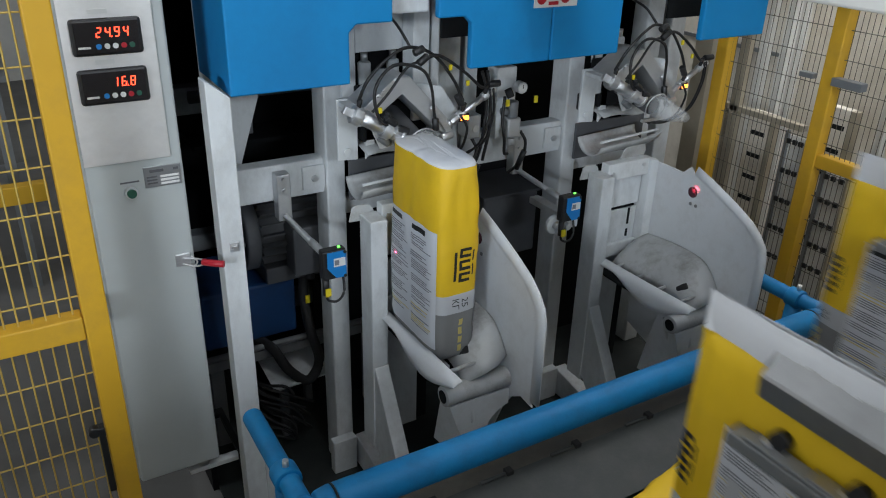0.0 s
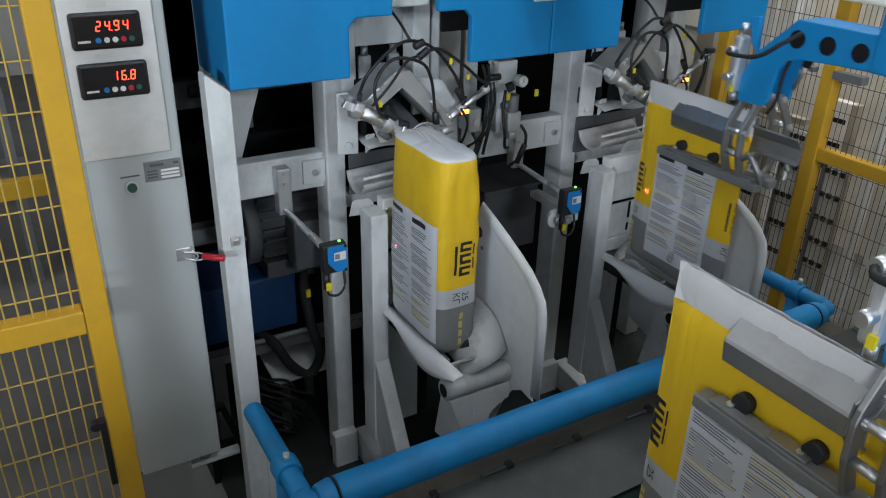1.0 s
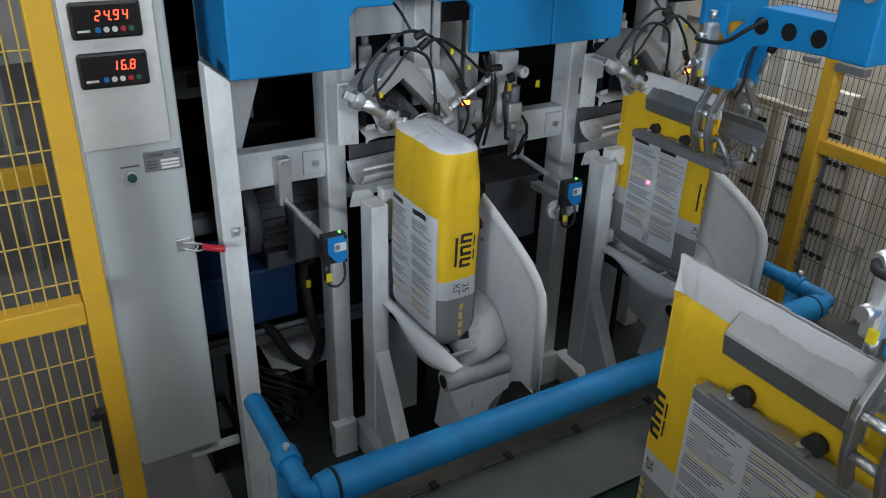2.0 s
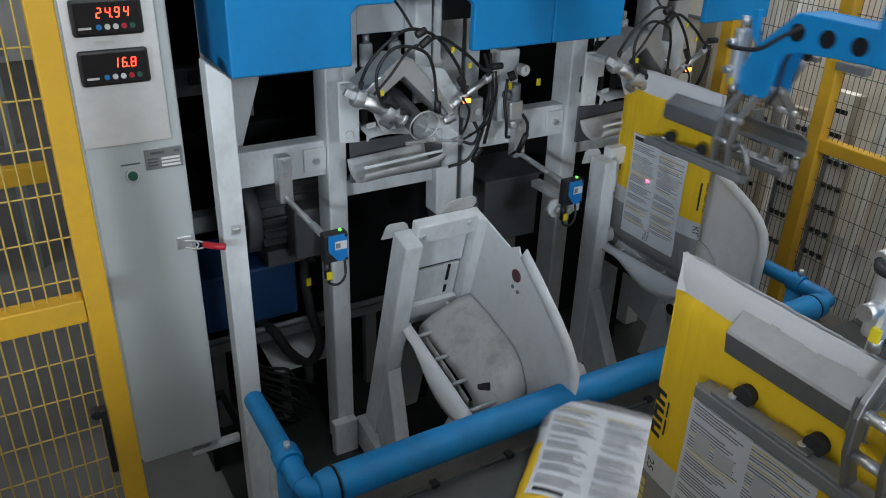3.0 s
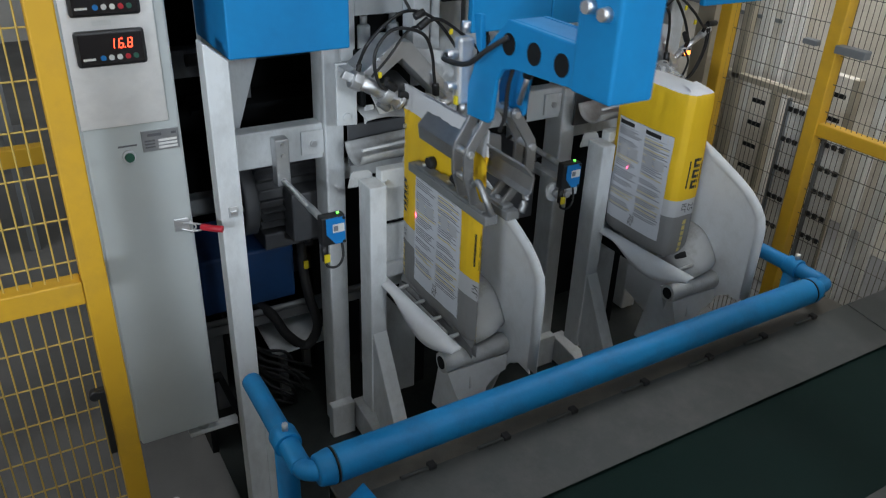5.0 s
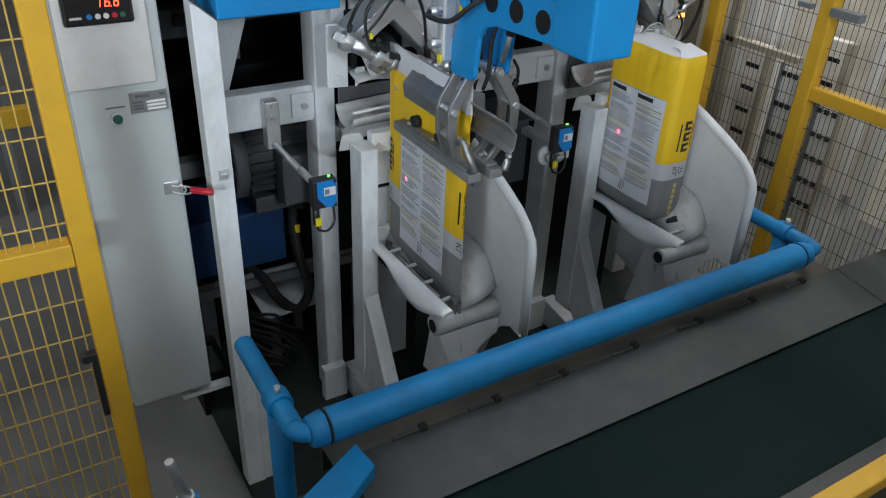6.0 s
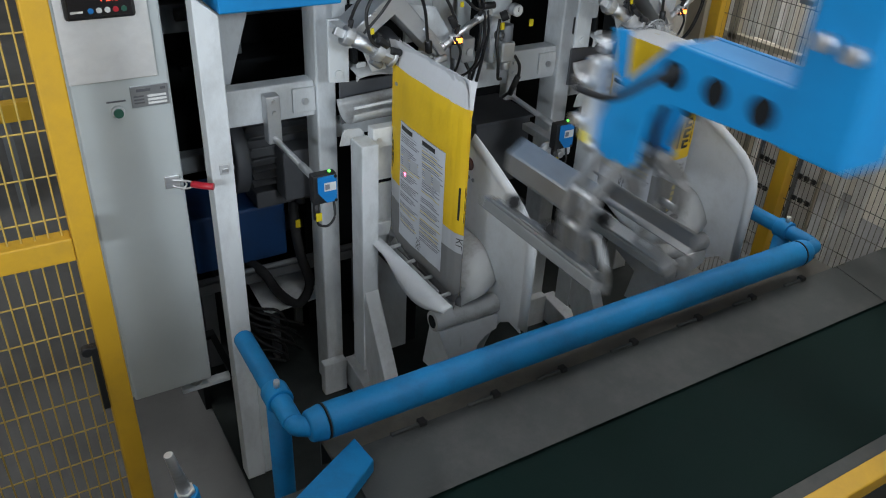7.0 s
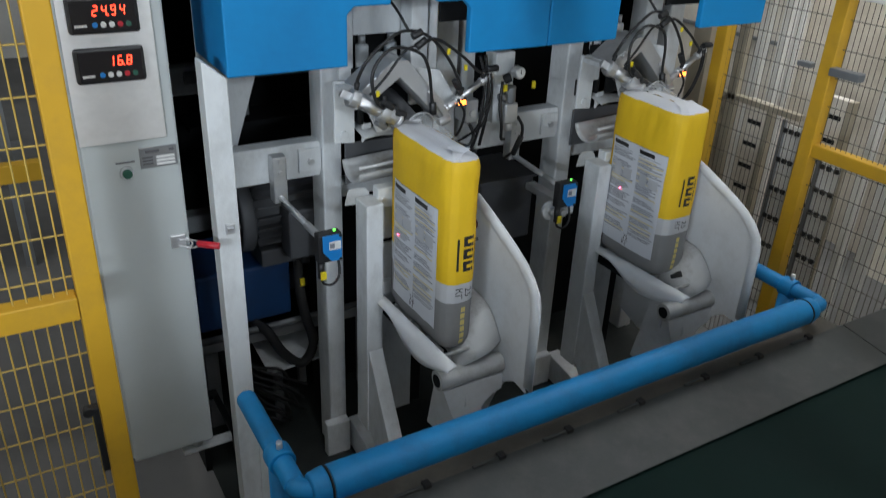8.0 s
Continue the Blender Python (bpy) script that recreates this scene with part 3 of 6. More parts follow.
def bag_chair():
    """Origin at the tilting axis, at the lower back left."""
    t = thing("bag_chair", "light grey tilting bag chair with curved side guard", "bag chair", "bag chairs", at=CHAIR)
    ox, oy, oz = 0.89, 1.93, 0.30

    def q(x, y, z):
        return (x - ox, y - oy, z - oz)
    def b(x0, x1, y0, y1, z0, z1):
        return bx(B(), x0 - ox, x1 - ox, y0 - oy, y1 - oy, z0 - oz, z1 - oz)
    part("left_rail", b(0.88, 0.935, 1.87, 1.95, 0.30, 1.125), M_GREY, t, bevel=0.004)
    # back plate with two slots
    part("back_plate", b(0.936, 1.12, 1.932, 1.944, 0.976, 1.09), M_GREY, t, bevel=0.002)
    part("back_plate", b(0.936, 1.12, 1.936, 1.946, 0.80, 0.960), M_GREY, t, bevel=0.002)
    part("back_plate", b(0.936, 1.075, 1.936, 1.946, 0.30, 0.795), M_GREY, t, bevel=0.002)
    # near-black sheet and strips painted as the shade in the slots
    part("slot_shadow", b(0.936, 1.12, 1.95, 1.955, 0.30, 1.08), M_SHADE, t)
    for z0, z1 in ((0.895, 0.96), (0.845, 0.875), (0.36, 0.66)):
        part("slot", b(1.078, 1.088, 1.9335, 1.9352, z0, z1), M_SHADE, t)
    part("top_rail", b(0.936, 1.13, 1.91, 1.95, 1.092, 1.155), M_GREY, t, bevel=0.004)
    part("cross_rail", b(0.936, 1.12, 1.915, 1.934, 0.785, 0.835), M_GREY, t, bevel=0.003)
    for x, z in ((0.955, 1.12), (1.10, 1.135), (1.09, 0.815)):
        part("screw", cyl(B(), q(x, 1.915 - 0.001, z), q(x, 1.905, z), 0.007, n=8), M_ALU, t)
    # bent ears on the top rail
    for o in (((0.848, 1.100), (0.858, 1.142), (0.868, 1.150), (0.912, 1.148), (0.924, 1.138), (0.934, 1.112), (0.934, 1.096)),
              ((0.985, 1.142), (1.022, 1.150), (1.045, 1.186), (1.060, 1.192), (1.128, 1.192), (1.141, 1.184), (1.145, 1.166), (1.136, 1.150))):
        part("bent_ear", prism(B(), [(x - ox, z - oz) for x, z in o], "y", 1.953 - oy, 1.958 - oy), M_SADDLE, t, "bent sheet-metal ear", bevel=0.002)
    # side guard with its curved front edge
    edge = [(1.93, 1.142), (1.77, 1.142), (1.738, 1.172), (1.718, 1.176), (1.65, 1.152), (1.58, 1.124), (1.52, 1.098), (1.465, 1.070), (1.425, 1.038), (1.398, 1.004),
            (1.388, 0.97), (1.385, 0.93), (1.386, 0.69), (1.40, 0.685), (1.455, 0.69), (1.50, 0.66), (1.54, 0.60), (1.58, 0.50), (1.64, 0.40), (1.74, 0.40), (1.93, 0.46)]
    def inward(y, z, d):
        w = Vector((1.72 - y, 0.86 - z)).normalized() * d
        return y + w.x, z + w.y
    front = range(3, 13)
    inner = [inward(y, z, 0.026) if k in front else (y, z) for k, (y, z) in enumerate(edge)]
    bm = prism(B(), [(y - oy, z - oz) for y, z in inner], "x", 1.15 - ox, 1.156 - ox)
    part("side_guard", bm, M_GUARD, t, "pale grey curved side guard", bevel=0.0015)
    rim = []
    for k in front:
        (y0, z0), (y1, z1) = inner[k], edge[k]
        rim.append([q(1.1515 + 0.013 * f, y0 + (y1 - y0) * f, z0 + (z1 - z0) * f) for f in (-0.05, 0.5, 1)])
    part("guard_rim", sheet(B(), rim, 0.006), M_GUARD, t, "folded rim of the side guard")
    part("angle_strip", prism(B(), [(q(1.125, 0, 0)[0], 1.955 - oy), (q(1.125, 0, 0)[0], 1.90 - oy), (q(1.149, 0, 0)[0], 1.885 - oy), (q(1.149, 0, 0)[0], 1.955 - oy)], "z", 0.80 - oz, 1.15 - oz), M_GREY, t, bevel=0.003)
    part("reflector", cyl(B(), q(1.1496, 1.712, 1.088), q(1.146, 1.712, 1.088), 0.019, n=24), M_LENS, t, "round dark maroon reflector")
    for y in (1.715, 1.69):
        part("screw", cyl(B(), q(1.1496, y, 1.045), q(1.147, y, 1.045), 0.006, n=10), M_GREYSTEEL, t)
    # hump of the saddle against the guard, its front end curled down
    grid = []
    for i in range(19):
        u = i / 18
        y = 1.885 - 0.350 * u
        lift = 0.016 * math.sin(math.pi * u)
        curl = 0.075 * max(0.0, (u - 0.70) / 0.30) ** 2.2
        row = []
        for j in range(13):
            v = j / 12
            x = 0.985 + 0.163 * v + 0.02 * (1 - v) * u
            z = 0.772 + (0.088 + lift) * math.sin(v * math.pi * 0.5) ** 0.8 - curl * (0.6 + 0.4 * v)
            row.append(q(x, y - 0.035 * math.sin(v * math.pi) * u, z))
        grid.append(row)
    part("saddle", sheet(B(), grid, 0.005), M_SADDLE, t, "worn curved steel saddle")
    grid = [[q(0.986 - 0.001 * v, 1.885 - 0.30 * i / 8, 0.770 - 0.035 * v) for v in (0, 1)] for i in range(9)]
    # small dark plug added in place of a dark stain on the saddle
    part("rubber_stop", cyl(B(), q(1.03, 1.60, 0.79), q(1.045, 1.575, 0.815), 0.016, 0.012, 16), M_RUBBER, t, "dark plug standing for a stain on the saddle", bevel=0.003)
    part("saddle_edge", sheet(B(), grid, 0.004), M_SADDLE, t)
    # wavy left lip of the tray
    grid = []
    for i in range(21):
        u = i / 20
        y = 1.90 - 0.455 * u
        lobe = 0.058 * math.sin(math.pi * min(1.0, max(0.0, (u - 0.22) / 0.78))) ** 1.2
        top = 0.803 + 0.014 * u
        grid.append([q(0.945 - 0.028 * v - 0.012 * math.sin(math.pi * v), y, top - (lobe + 0.014) * v) for v in (0, 0.35, 0.7, 1)])
    part("tray_lip", sheet(B(), grid, 0.004), M_GUARD, t)
    # bottom in near-black, the colour carries the shade down in the tray
    part("tray_bottom", b(0.945, 1.06, 1.60, 1.93, 0.735, 0.742), M_SHADE, t)
    for k in range(4):
        y = 1.84 - 0.10 * k
        part("tray_rung", cyl(B(), q(0.945, y, 0.785), q(1.05, y, 0.79), 0.006, n=8), M_SADDLE, t)
    part("front_tube", cyl(B(), q(0.935, 1.53, 0.715), q(1.149, 1.53, 0.715), 0.031, n=28), M_SADDLE, t, bevel=0.003)
    # near-black disc painted as the shade in the tube's end
    part("tube_bore", cyl(B(), q(0.9335, 1.53, 0.715), q(0.9348, 1.53, 0.715), 0.020, n=20), M_SHADE, t)
    # webs below the saddle
    part("web", prism(B(), [(1.52 - oy, 0.70 - oz), (1.66 - oy, 0.70 - oz), (1.72 - oy, 0.40 - oz), (1.60 - oy, 0.42 - oz), (1.50 - oy, 0.62 - oz)], "x", 1.02 - ox, 1.028 - ox), M_GUARD, t, bevel=0.002)
    part("under_plate", prism(B(), [(0.98 - ox, 0.69 - oz), (1.148 - ox, 0.69 - oz), (1.148 - ox, 0.44 - oz), (1.08 - ox, 0.42 - oz)], "y", 1.60 - oy, 1.608 - oy), M_GUARD, t, bevel=0.002)
    arc = [(1.168 + 0.104 * math.cos(radians(a)), 0.530 + 0.104 * math.sin(radians(a))) for a in range(102, 196, 8)]
    apron = [(0.945, 0.688), (1.149, 0.688), (1.149, 0.634)] + arc + [(1.050, 0.490), (1.020, 0.500), (0.975, 0.600)]
    part("apron", prism(B(), [(x - ox, z - oz) for x, z in apron], "y", 1.508 - oy, 1.514 - oy), M_GUARD, t, bevel=0.001)
    # raking leg in front
    part("raking_leg", prism(B(), [(1.95 - oy, 0.62 - oz), (1.87 - oy, 0.62 - oz), (1.62 - oy, 0.18 - oz), (1.66 - oy, 0.10 - oz), (1.74 - oy, 0.16 - oz), (1.90 - oy, 0.36 - oz), (1.95 - oy, 0.30 - oz)], "x", 0.885 - ox, 0.935 - ox), M_GREY, t, bevel=0.003)
    return t


chair_1 = bag_chair()
chair_2 = copy_thing(chair_1, pose(0.89 + 0.876, 1.93, 0.285))


# ---- sacks ----
SH, SW, SS = 0.558, 0.292, 0.065      # height, width of the wide face, half of the narrow side
GIRTH = 2 * SW + 4 * SS
BAND0, BAND1 = 0.150, 0.208
CUTS = [-SS + 2 * SS * k / 6 for k in range(6)] + [SS + SW * k / 14 for k in range(14)]
CUTS = CUTS + [c + GIRTH / 2 for c in CUTS] + [GIRTH - SS]      # round the girth, from the middle of a narrow side


def sack_zone(z):
    return 0 if z > BAND1 else (1 if z > BAND0 else 2)


def multi(ob, mats):
    for m in mats:
        ob.data.materials.append(m)
    return ob


def girth_curve(hx):
    """Points of the sack's rounded cross-section at the cuts, for half a thickness hx; the girth stays the same."""
    power = 2.1 + 2.6 * min(1.0, max(0.0, (hx - 0.01) / 0.055))
    lo, hi = 0.08, 0.22
    a = np.linspace(0, 2 * np.pi, 1601) - np.pi / 2
    ca, sa = np.cos(a), np.sin(a)
    for _ in range(30):
        hy = (lo + hi) / 2
        r = (np.abs(ca / hx) ** power + np.abs(sa / hy) ** power) ** (-1 / power)
        x, y = r * ca, r * sa
        run = np.concatenate(([0], np.cumsum(np.hypot(np.diff(x), np.diff(y)))))
        lo, hi = (hy, hi) if run[-1] < GIRTH else (lo, hy)
    at = np.mod(np.array(CUTS), GIRTH)
    return np.interp(at, run, x), np.interp(at, run, y)


def strip_pose(hx, k):
    """The place of strip k: its x points out of the sack, its y along the girth."""
    if hx not in SECTIONS:
        SECTIONS[hx] = girth_curve(hx)
    x, y = SECTIONS[hx]
    return pose((x[k] + x[k + 1]) / 2, (y[k] + y[k + 1]) / 2, 0, 0, 0, math.degrees(math.atan2(-(x[k + 1] - x[k]), y[k + 1] - y[k])))


SECTIONS = {}


class Strip:
    """The relief of one strip of the sack's paper."""

    def __init__(self, k, full, seed):
        x, y = girth_curve(full)
        self.k, self.seed = k, seed
        self.u0, self.u1 = CUTS[k], CUTS[k + 1]
        self.mid, self.w = (self.u0 + self.u1) / 2, self.u1 - self.u0
        n = len(CUTS) - 1
        way = [math.atan2(y[(i + 1) % n] - y[i % n], x[(i + 1) % n] - x[i % n]) for i in (k - 1, k, k + 1)]
        turn = (math.remainder(way[1] - way[0], math.tau) + math.remainder(way[2] - way[1], math.tau)) / 2
        self.bend = 0.6 * turn / self.w

    def out(self, u, z):
        v, a = u - self.mid, math.tau * u / GIRTH
        c, sn = math.cos(a) * GIRTH / math.tau, math.sin(a) * GIRTH / math.tau
        k = z / SH
        d = 0.0042 * noise.noise(Vector((c * 9, sn * 9, z * 5 + self.seed)))
        d += 0.0020 * noise.noise(Vector((c * 26, sn * 26, z * 17 + self.seed)))
        d += 0.0026 * noise.noise(Vector((c * 34, sn * 34, z * 4 + self.seed))) * max(0.0, (k - 0.6) / 0.4)
        d -= 0.010 * max(0.0, (0.07 - k) / 0.07) ** 2 + 0.006 * max(0.0, (k - 0.95) / 0.05) ** 2
        return d + self.bend * (self.w ** 2 / 8 - v * v / 2)

    def normal(self, u, z):
        e = 0.002
        return Vector((1, -(self.out(u + e, z) - self.out(u - e, z)) / (2 * e), -(self.out(u, z + e) - self.out(u, z - e)) / (2 * e))).normalized()


def strip_part(name, strip, verts, faces, mats, lift, parent, label=""):
    """A mesh on a strip, from (u, z) corners; faces carry a material index and their lift."""
    me = bpy.data.meshes.new(name)
    me.from_pydata([(strip.out(u, z) + h, u - strip.mid, z) for (u, z), h in zip(verts, lift)], [], [f for f, m in faces])
    for m in mats:
        me.materials.append(m)
    me.polygons.foreach_set("material_index", [m for f, m in faces])
    me.shade_smooth()
    me.normals_split_custom_set_from_vertices([strip.normal(u, z) for u, z in verts])
    ob = new(name, me)
    ob.parent = parent
    if label:
        ob["label"] = label
    return ob


def sack_print():
    """All print on the flat paper: rectangles (material, u0, u1, z0, z1, layer) and letters (mesh, layer)."""
    rects, letters = [], []
    rnd = random.Random(5)
    for base in (SS + SW / 2, 3 * SS + SW * 1.5):
        rects.append((0, base - 0.126, base + 0.126, 0.050, 0.418, 0))
        rects.append((1, base - 0.126, base + 0.126, 0.4165, 0.418, 1))
        for c0 in (base - 0.118, base + 0.006):
            rects.append((3, c0, c0 + 0.070, 0.394, 0.408, 1))
            rects.append((1, c0, c0 + 0.095, 0.386, 0.3875, 1))
            z = 0.380
            while z > 0.105:
                for k in range(rnd.choice((2, 3, 4, 5))):
                    w = rnd.uniform(0.07, 0.113)
                    rects.append((2 if rnd.random() < 0.16 else 1, c0, c0 + w, z - 0.0030, z, 1))
                    z -= 0.0062
                z -= rnd.choice((0.003, 0.007, 0.012))
            rects.append((4, c0 + 0.015, c0 + 0.050, 0.285, 0.330, 2))
            rects.append((4, c0 + 0.060, c0 + 0.100, 0.290, 0.325, 2))
        for text, z in (("25", 0.085), ("КГ", 0.064)):
            letters.append((words(text, 0.026, 0.0), base + 0.002, z, False))
    for base in (0.0, 2 * SS + SW):
        for k in range(3):                       # three heavy block shapes and a roof line
            z = 0.246 + k * 0.037
            rects.append((3, base - 0.002, base + 0.028, z, z + 0.010, 1))
            rects.append((3, base - 0.002, base + 0.028, z + 0.020, z + 0.030, 1))
            rects.append((3, base - 0.002, base + 0.009, z + 0.010, z + 0.020, 1))
        rects.append((3, base - 0.022, base - 0.015, 0.250, 0.345, 1))
        rects.append((3, base + 0.034, base + 0.038, 0.262, 0.298, 1))
        rects.append((3, base + 0.034, base + 0.038, 0.304, 0.338, 1))
        for k in range(6):
            rects.append((2, base + 0.000, base + 0.014, 0.012 + k * 0.021, 0.028 + k * 0.021, 1))
        letters.append((words("25", 0.030, 0.0), base + 0.018, 0.179, True))
        letters.append((words("КГ", 0.030, 0.0), base - 0.012, 0.179, True))
    out = []
    for bm, u, z, turned in letters:
        for v in bm.verts:
            v.co = Vector((u + v.co.y, z - v.co.x, 0)) if turned else Vector((u + v.co.x, z + v.co.y, 0))
        out.append(bm)
    return rects, out


PRINT_MATS = (M_LABEL, M_INKGREY, M_INKYEL, M_INK, M_BAGBAND)


def strip_prints(strip, parent, rects, letters):
    verts, faces, lift = [], [], []
    for m, u0, u1, z0, z1, layer in rects:
        for shift in (0, GIRTH):
            a, b = max(u0 + shift, strip.u0), min(u1 + shift, strip.u1)
            if b - a < 0.0004:
                continue
            nz = max(1, round((z1 - z0) / 0.014))
            for i in range(nz + 1):
                for u in (a, (a + b) / 2, b):
                    verts.append((u, z0 + (z1 - z0) * i / nz))
                    lift.append(0.0009 + 0.0005 * layer)
            o = len(verts) - 3 * (nz + 1)
            for i in range(nz):
                for j in range(2):
                    p = o + 3 * i + j
                    faces.append(((p, p + 1, p + 4, p + 3), m))
    for src in letters:
        for shift in (0, GIRTH):
            us = [v.co.x + shift for v in src.verts]
            if max(us) < strip.u0 or min(us) > strip.u1:
                continue
            bm = src.copy()
            for edge, way in ((strip.u0 - shift, -1), (strip.u1 - shift, 1)):
                bmesh.ops.bisect_plane(bm, geom=bm.verts[:] + bm.edges[:] + bm.faces[:], plane_co=(edge, 0, 0), plane_no=(way, 0, 0), clear_outer=True)
            o = len(verts)
            bm.verts.index_update()
            for v in bm.verts:
                verts.append((v.co.x + shift, v.co.y))
                lift.append(0.0019)
            faces += [(tuple(o + v.index for v in f.verts), 3) for f in bm.faces]
            bm.free()
    if faces:
        tagged(strip_part("print", strip, verts, faces, PRINT_MATS, lift, parent), kind="stuff")


def sack(name, label, full, seed):
    """A paper sack of hinged upright strips; returns the thing and its pieces with their rule of opening."""
    t = thing(name, label, "sack", "paper sacks")
    pieces, (rects, letters) = [], sack_print()
    zs = sorted(set([SH * k / 30 for k in range(31)] + [BAND0, BAND1]))
    for k in range(len(CUTS) - 1):
        st = Strip(k, full, seed)
        us = [st.u0 - 0.0012 + (st.w + 0.0024) * j / 4 for j in range(5)]
        verts = [(u, z) for z in zs for u in us]
        faces = [((5 * i + j, 5 * i + j + 1, 5 * i + j + 6, 5 * i + j + 5), sack_zone((zs[i] + zs[i + 1]) / 2)) for i in range(len(zs) - 1) for j in range(4)]
        p = strip_part("paper_strip", st, verts, faces, (M_BAGYEL, M_BAGBAND, M_BAGGREY), [0.0] * len(verts), t)
        strip_prints(st, p, rects, letters)
        pieces.append((p, lambda hx, k=k: strip_pose(hx, k)))
        narrow = abs(math.remainder(st.mid, GIRTH / 2)) < SS
        for nm, z, up, size, mat in (("top_flap", SH, 1, SS + 0.006, M_BAGWHITE), ("bottom_flap", 0.0, -1, 0.035, M_BAGGREY)):
            bm = B()
            g = [[bm.verts.new((0.004 * math.sin(2.6 * j / 3) + 0.002 * noise.noise(Vector((st.mid * 30 + i * 0.3, j, seed))), (i - 1) * (st.w / 2 + 0.0012), up * size * j / 3)) for i in range(3)] for j in range(4)]
            for j in range(3):
                for i in range(2):
                    bm.faces.new((g[j][i], g[j][i + 1], g[j + 1][i + 1], g[j + 1][i])).smooth = True
            q = part(nm, bm, mat, p, "white paper top of the sack" if up > 0 else "")
            d, lean = st.out(st.mid, z), (76 if narrow else 84)
            pieces.append((q, lambda hx, d=d, z=z, up=up, lean=lean: pose(d, 0, z, 0, -up * lean * min(1.0, max(0.0, (hx - 0.014) / 0.040)) ** 0.8, 0)))
    for bm in letters:
        bm.free()
    return t, pieces


def full_sack(label):
    """A packed sack as one rounded, slightly creased body with its print on it."""
    t = thing("filled_sack", label, "sack", "paper sacks")
    HA, HB, FH = 0.070, 0.149, 0.572

    def dims(z):
        k = z / FH
        waist = 1 - 0.10 * max(0.0, (k - 0.72) / 0.28) ** 2 - 0.16 * max(0.0, (0.10 - k) / 0.10) ** 2 + 0.03 * math.sin(k * 3.1)
        return HA * waist, HB * (1 - 0.035 * max(0.0, (k - 0.8) / 0.2) - 0.06 * max(0.0, (0.08 - k) / 0.08) ** 2)

    def crease(x, y, z):
        top = max(0.0, (z / FH - 0.55) / 0.45)
        return 0.0045 * noise.noise(Vector((x * 14, y * 11, z * 8))) + 0.0030 * noise.noise(Vector((x * 9, y * 9, z * 42))) + (0.0018 + 0.0045 * top) * noise.noise(Vector((x * 40, y * 34, z * 12 + 5)))

    def skin(a, z):
        """The surface at an angle, with rounded corners."""
        ha, hb = dims(z)
        c, sn = math.cos(a), math.sin(a)
        n = 5.2
        r = (abs(c / ha) ** n + abs(sn / hb) ** n) ** (-1 / n)
        x, y = r * c, r * sn
        w = 1 + crease(x, y, z) / max(0.03, math.hypot(x, y)) * (0.6 if z < 0.03 else 1)
        return Vector((x * w, y * w, z))
    bm = B()
    zs = sorted(set([FH * k / 30 for k in range(31)] + [BAND0, BAND1]))
    na = 64
    # angles packed evenly along the outline
    angs = []
    for k in range(na):
        u = k / na * 4
        q, f = int(u), u - int(u)
        corner = math.atan2(HB, HA)
        marks = (-corner, corner, math.pi - corner, math.pi + corner, 2 * math.pi - corner)
        angs.append(marks[q] + (marks[q + 1] - marks[q]) * f)
    rings = [[bm.verts.new(skin(a, z)) for a in angs] for z in zs]
    for i in range(len(zs) - 1):
        for k in range(na):
            f = bm.faces.new((rings[i][k], rings[i][(k + 1) % na], rings[i + 1][(k + 1) % na], rings[i + 1][k]))
            f.smooth, f.material_index = True, sack_zone((zs[i] + zs[i + 1]) / 2)
    # folded white top and grey bottom
    for ring, z, lift, idx in ((rings[-1], FH, 0.014, 3), (rings[0], 0.0, -0.008, 2)):
        prev = ring
        for sc, h in ((0.93, 0.55), (0.6, 0.9), (0.25, 1.0)):
            cur = [bm.verts.new((v.co.x * sc, v.co.y * (1 - (1 - sc) * 0.5), z + lift * h + 0.004 * noise.noise(v.co * 30))) for v in ring]
            for k in range(na):
                f = bm.faces.new((prev[k], prev[(k + 1) % na], cur[(k + 1) % na], cur[k]))
                f.smooth, f.material_index = True, idx
            prev = cur
        bm.faces.new(prev).material_index = idx
    body = multi(part("paper_body", bm, M_BAGYEL, t), (M_BAGBAND, M_BAGGREY, M_BAGWHITE))

    def patch(m, side, y0, y1, z0, z1, lift, ny, nz):
        """A printed patch on a wide face."""
        v = []
        for i in range(nz + 1):
            z, row = z0 + (z1 - z0) * i / nz, []
            for j in range(ny + 1):
                y = y0 + (y1 - y0) * j / ny
                ha, hb = dims(z)
                x = ha * max(0.0, 1 - abs(y / hb) ** 5.2) ** (1 / 5.2)
                p = skin(math.atan2(y, side * x), z)
                row.append(m.verts.new(p + Vector((side * lift, 0, 0))))
            v.append(row)
        for i in range(nz):
            for j in range(ny):
                m.faces.new((v[i][j], v[i][j + 1], v[i + 1][j + 1], v[i + 1][j])).smooth = True

    def near(m, along, x0, x1, z0, z1, lift=0.0016):
        """A printed patch on a narrow face."""
        v = []
        for i in range(4):
            z = z0 + (z1 - z0) * i / 3
            v.append([m.verts.new(skin(math.atan2(along * HB, x), z) + Vector((0, along * lift, 0))) for x in (x0, (x0 + x1) / 2, x1)])
        for i in range(3):
            for j in range(2):
                m.faces.new((v[i][j], v[i][j + 1], v[i + 1][j + 1], v[i + 1][j])).smooth = True
    rnd = random.Random(8)
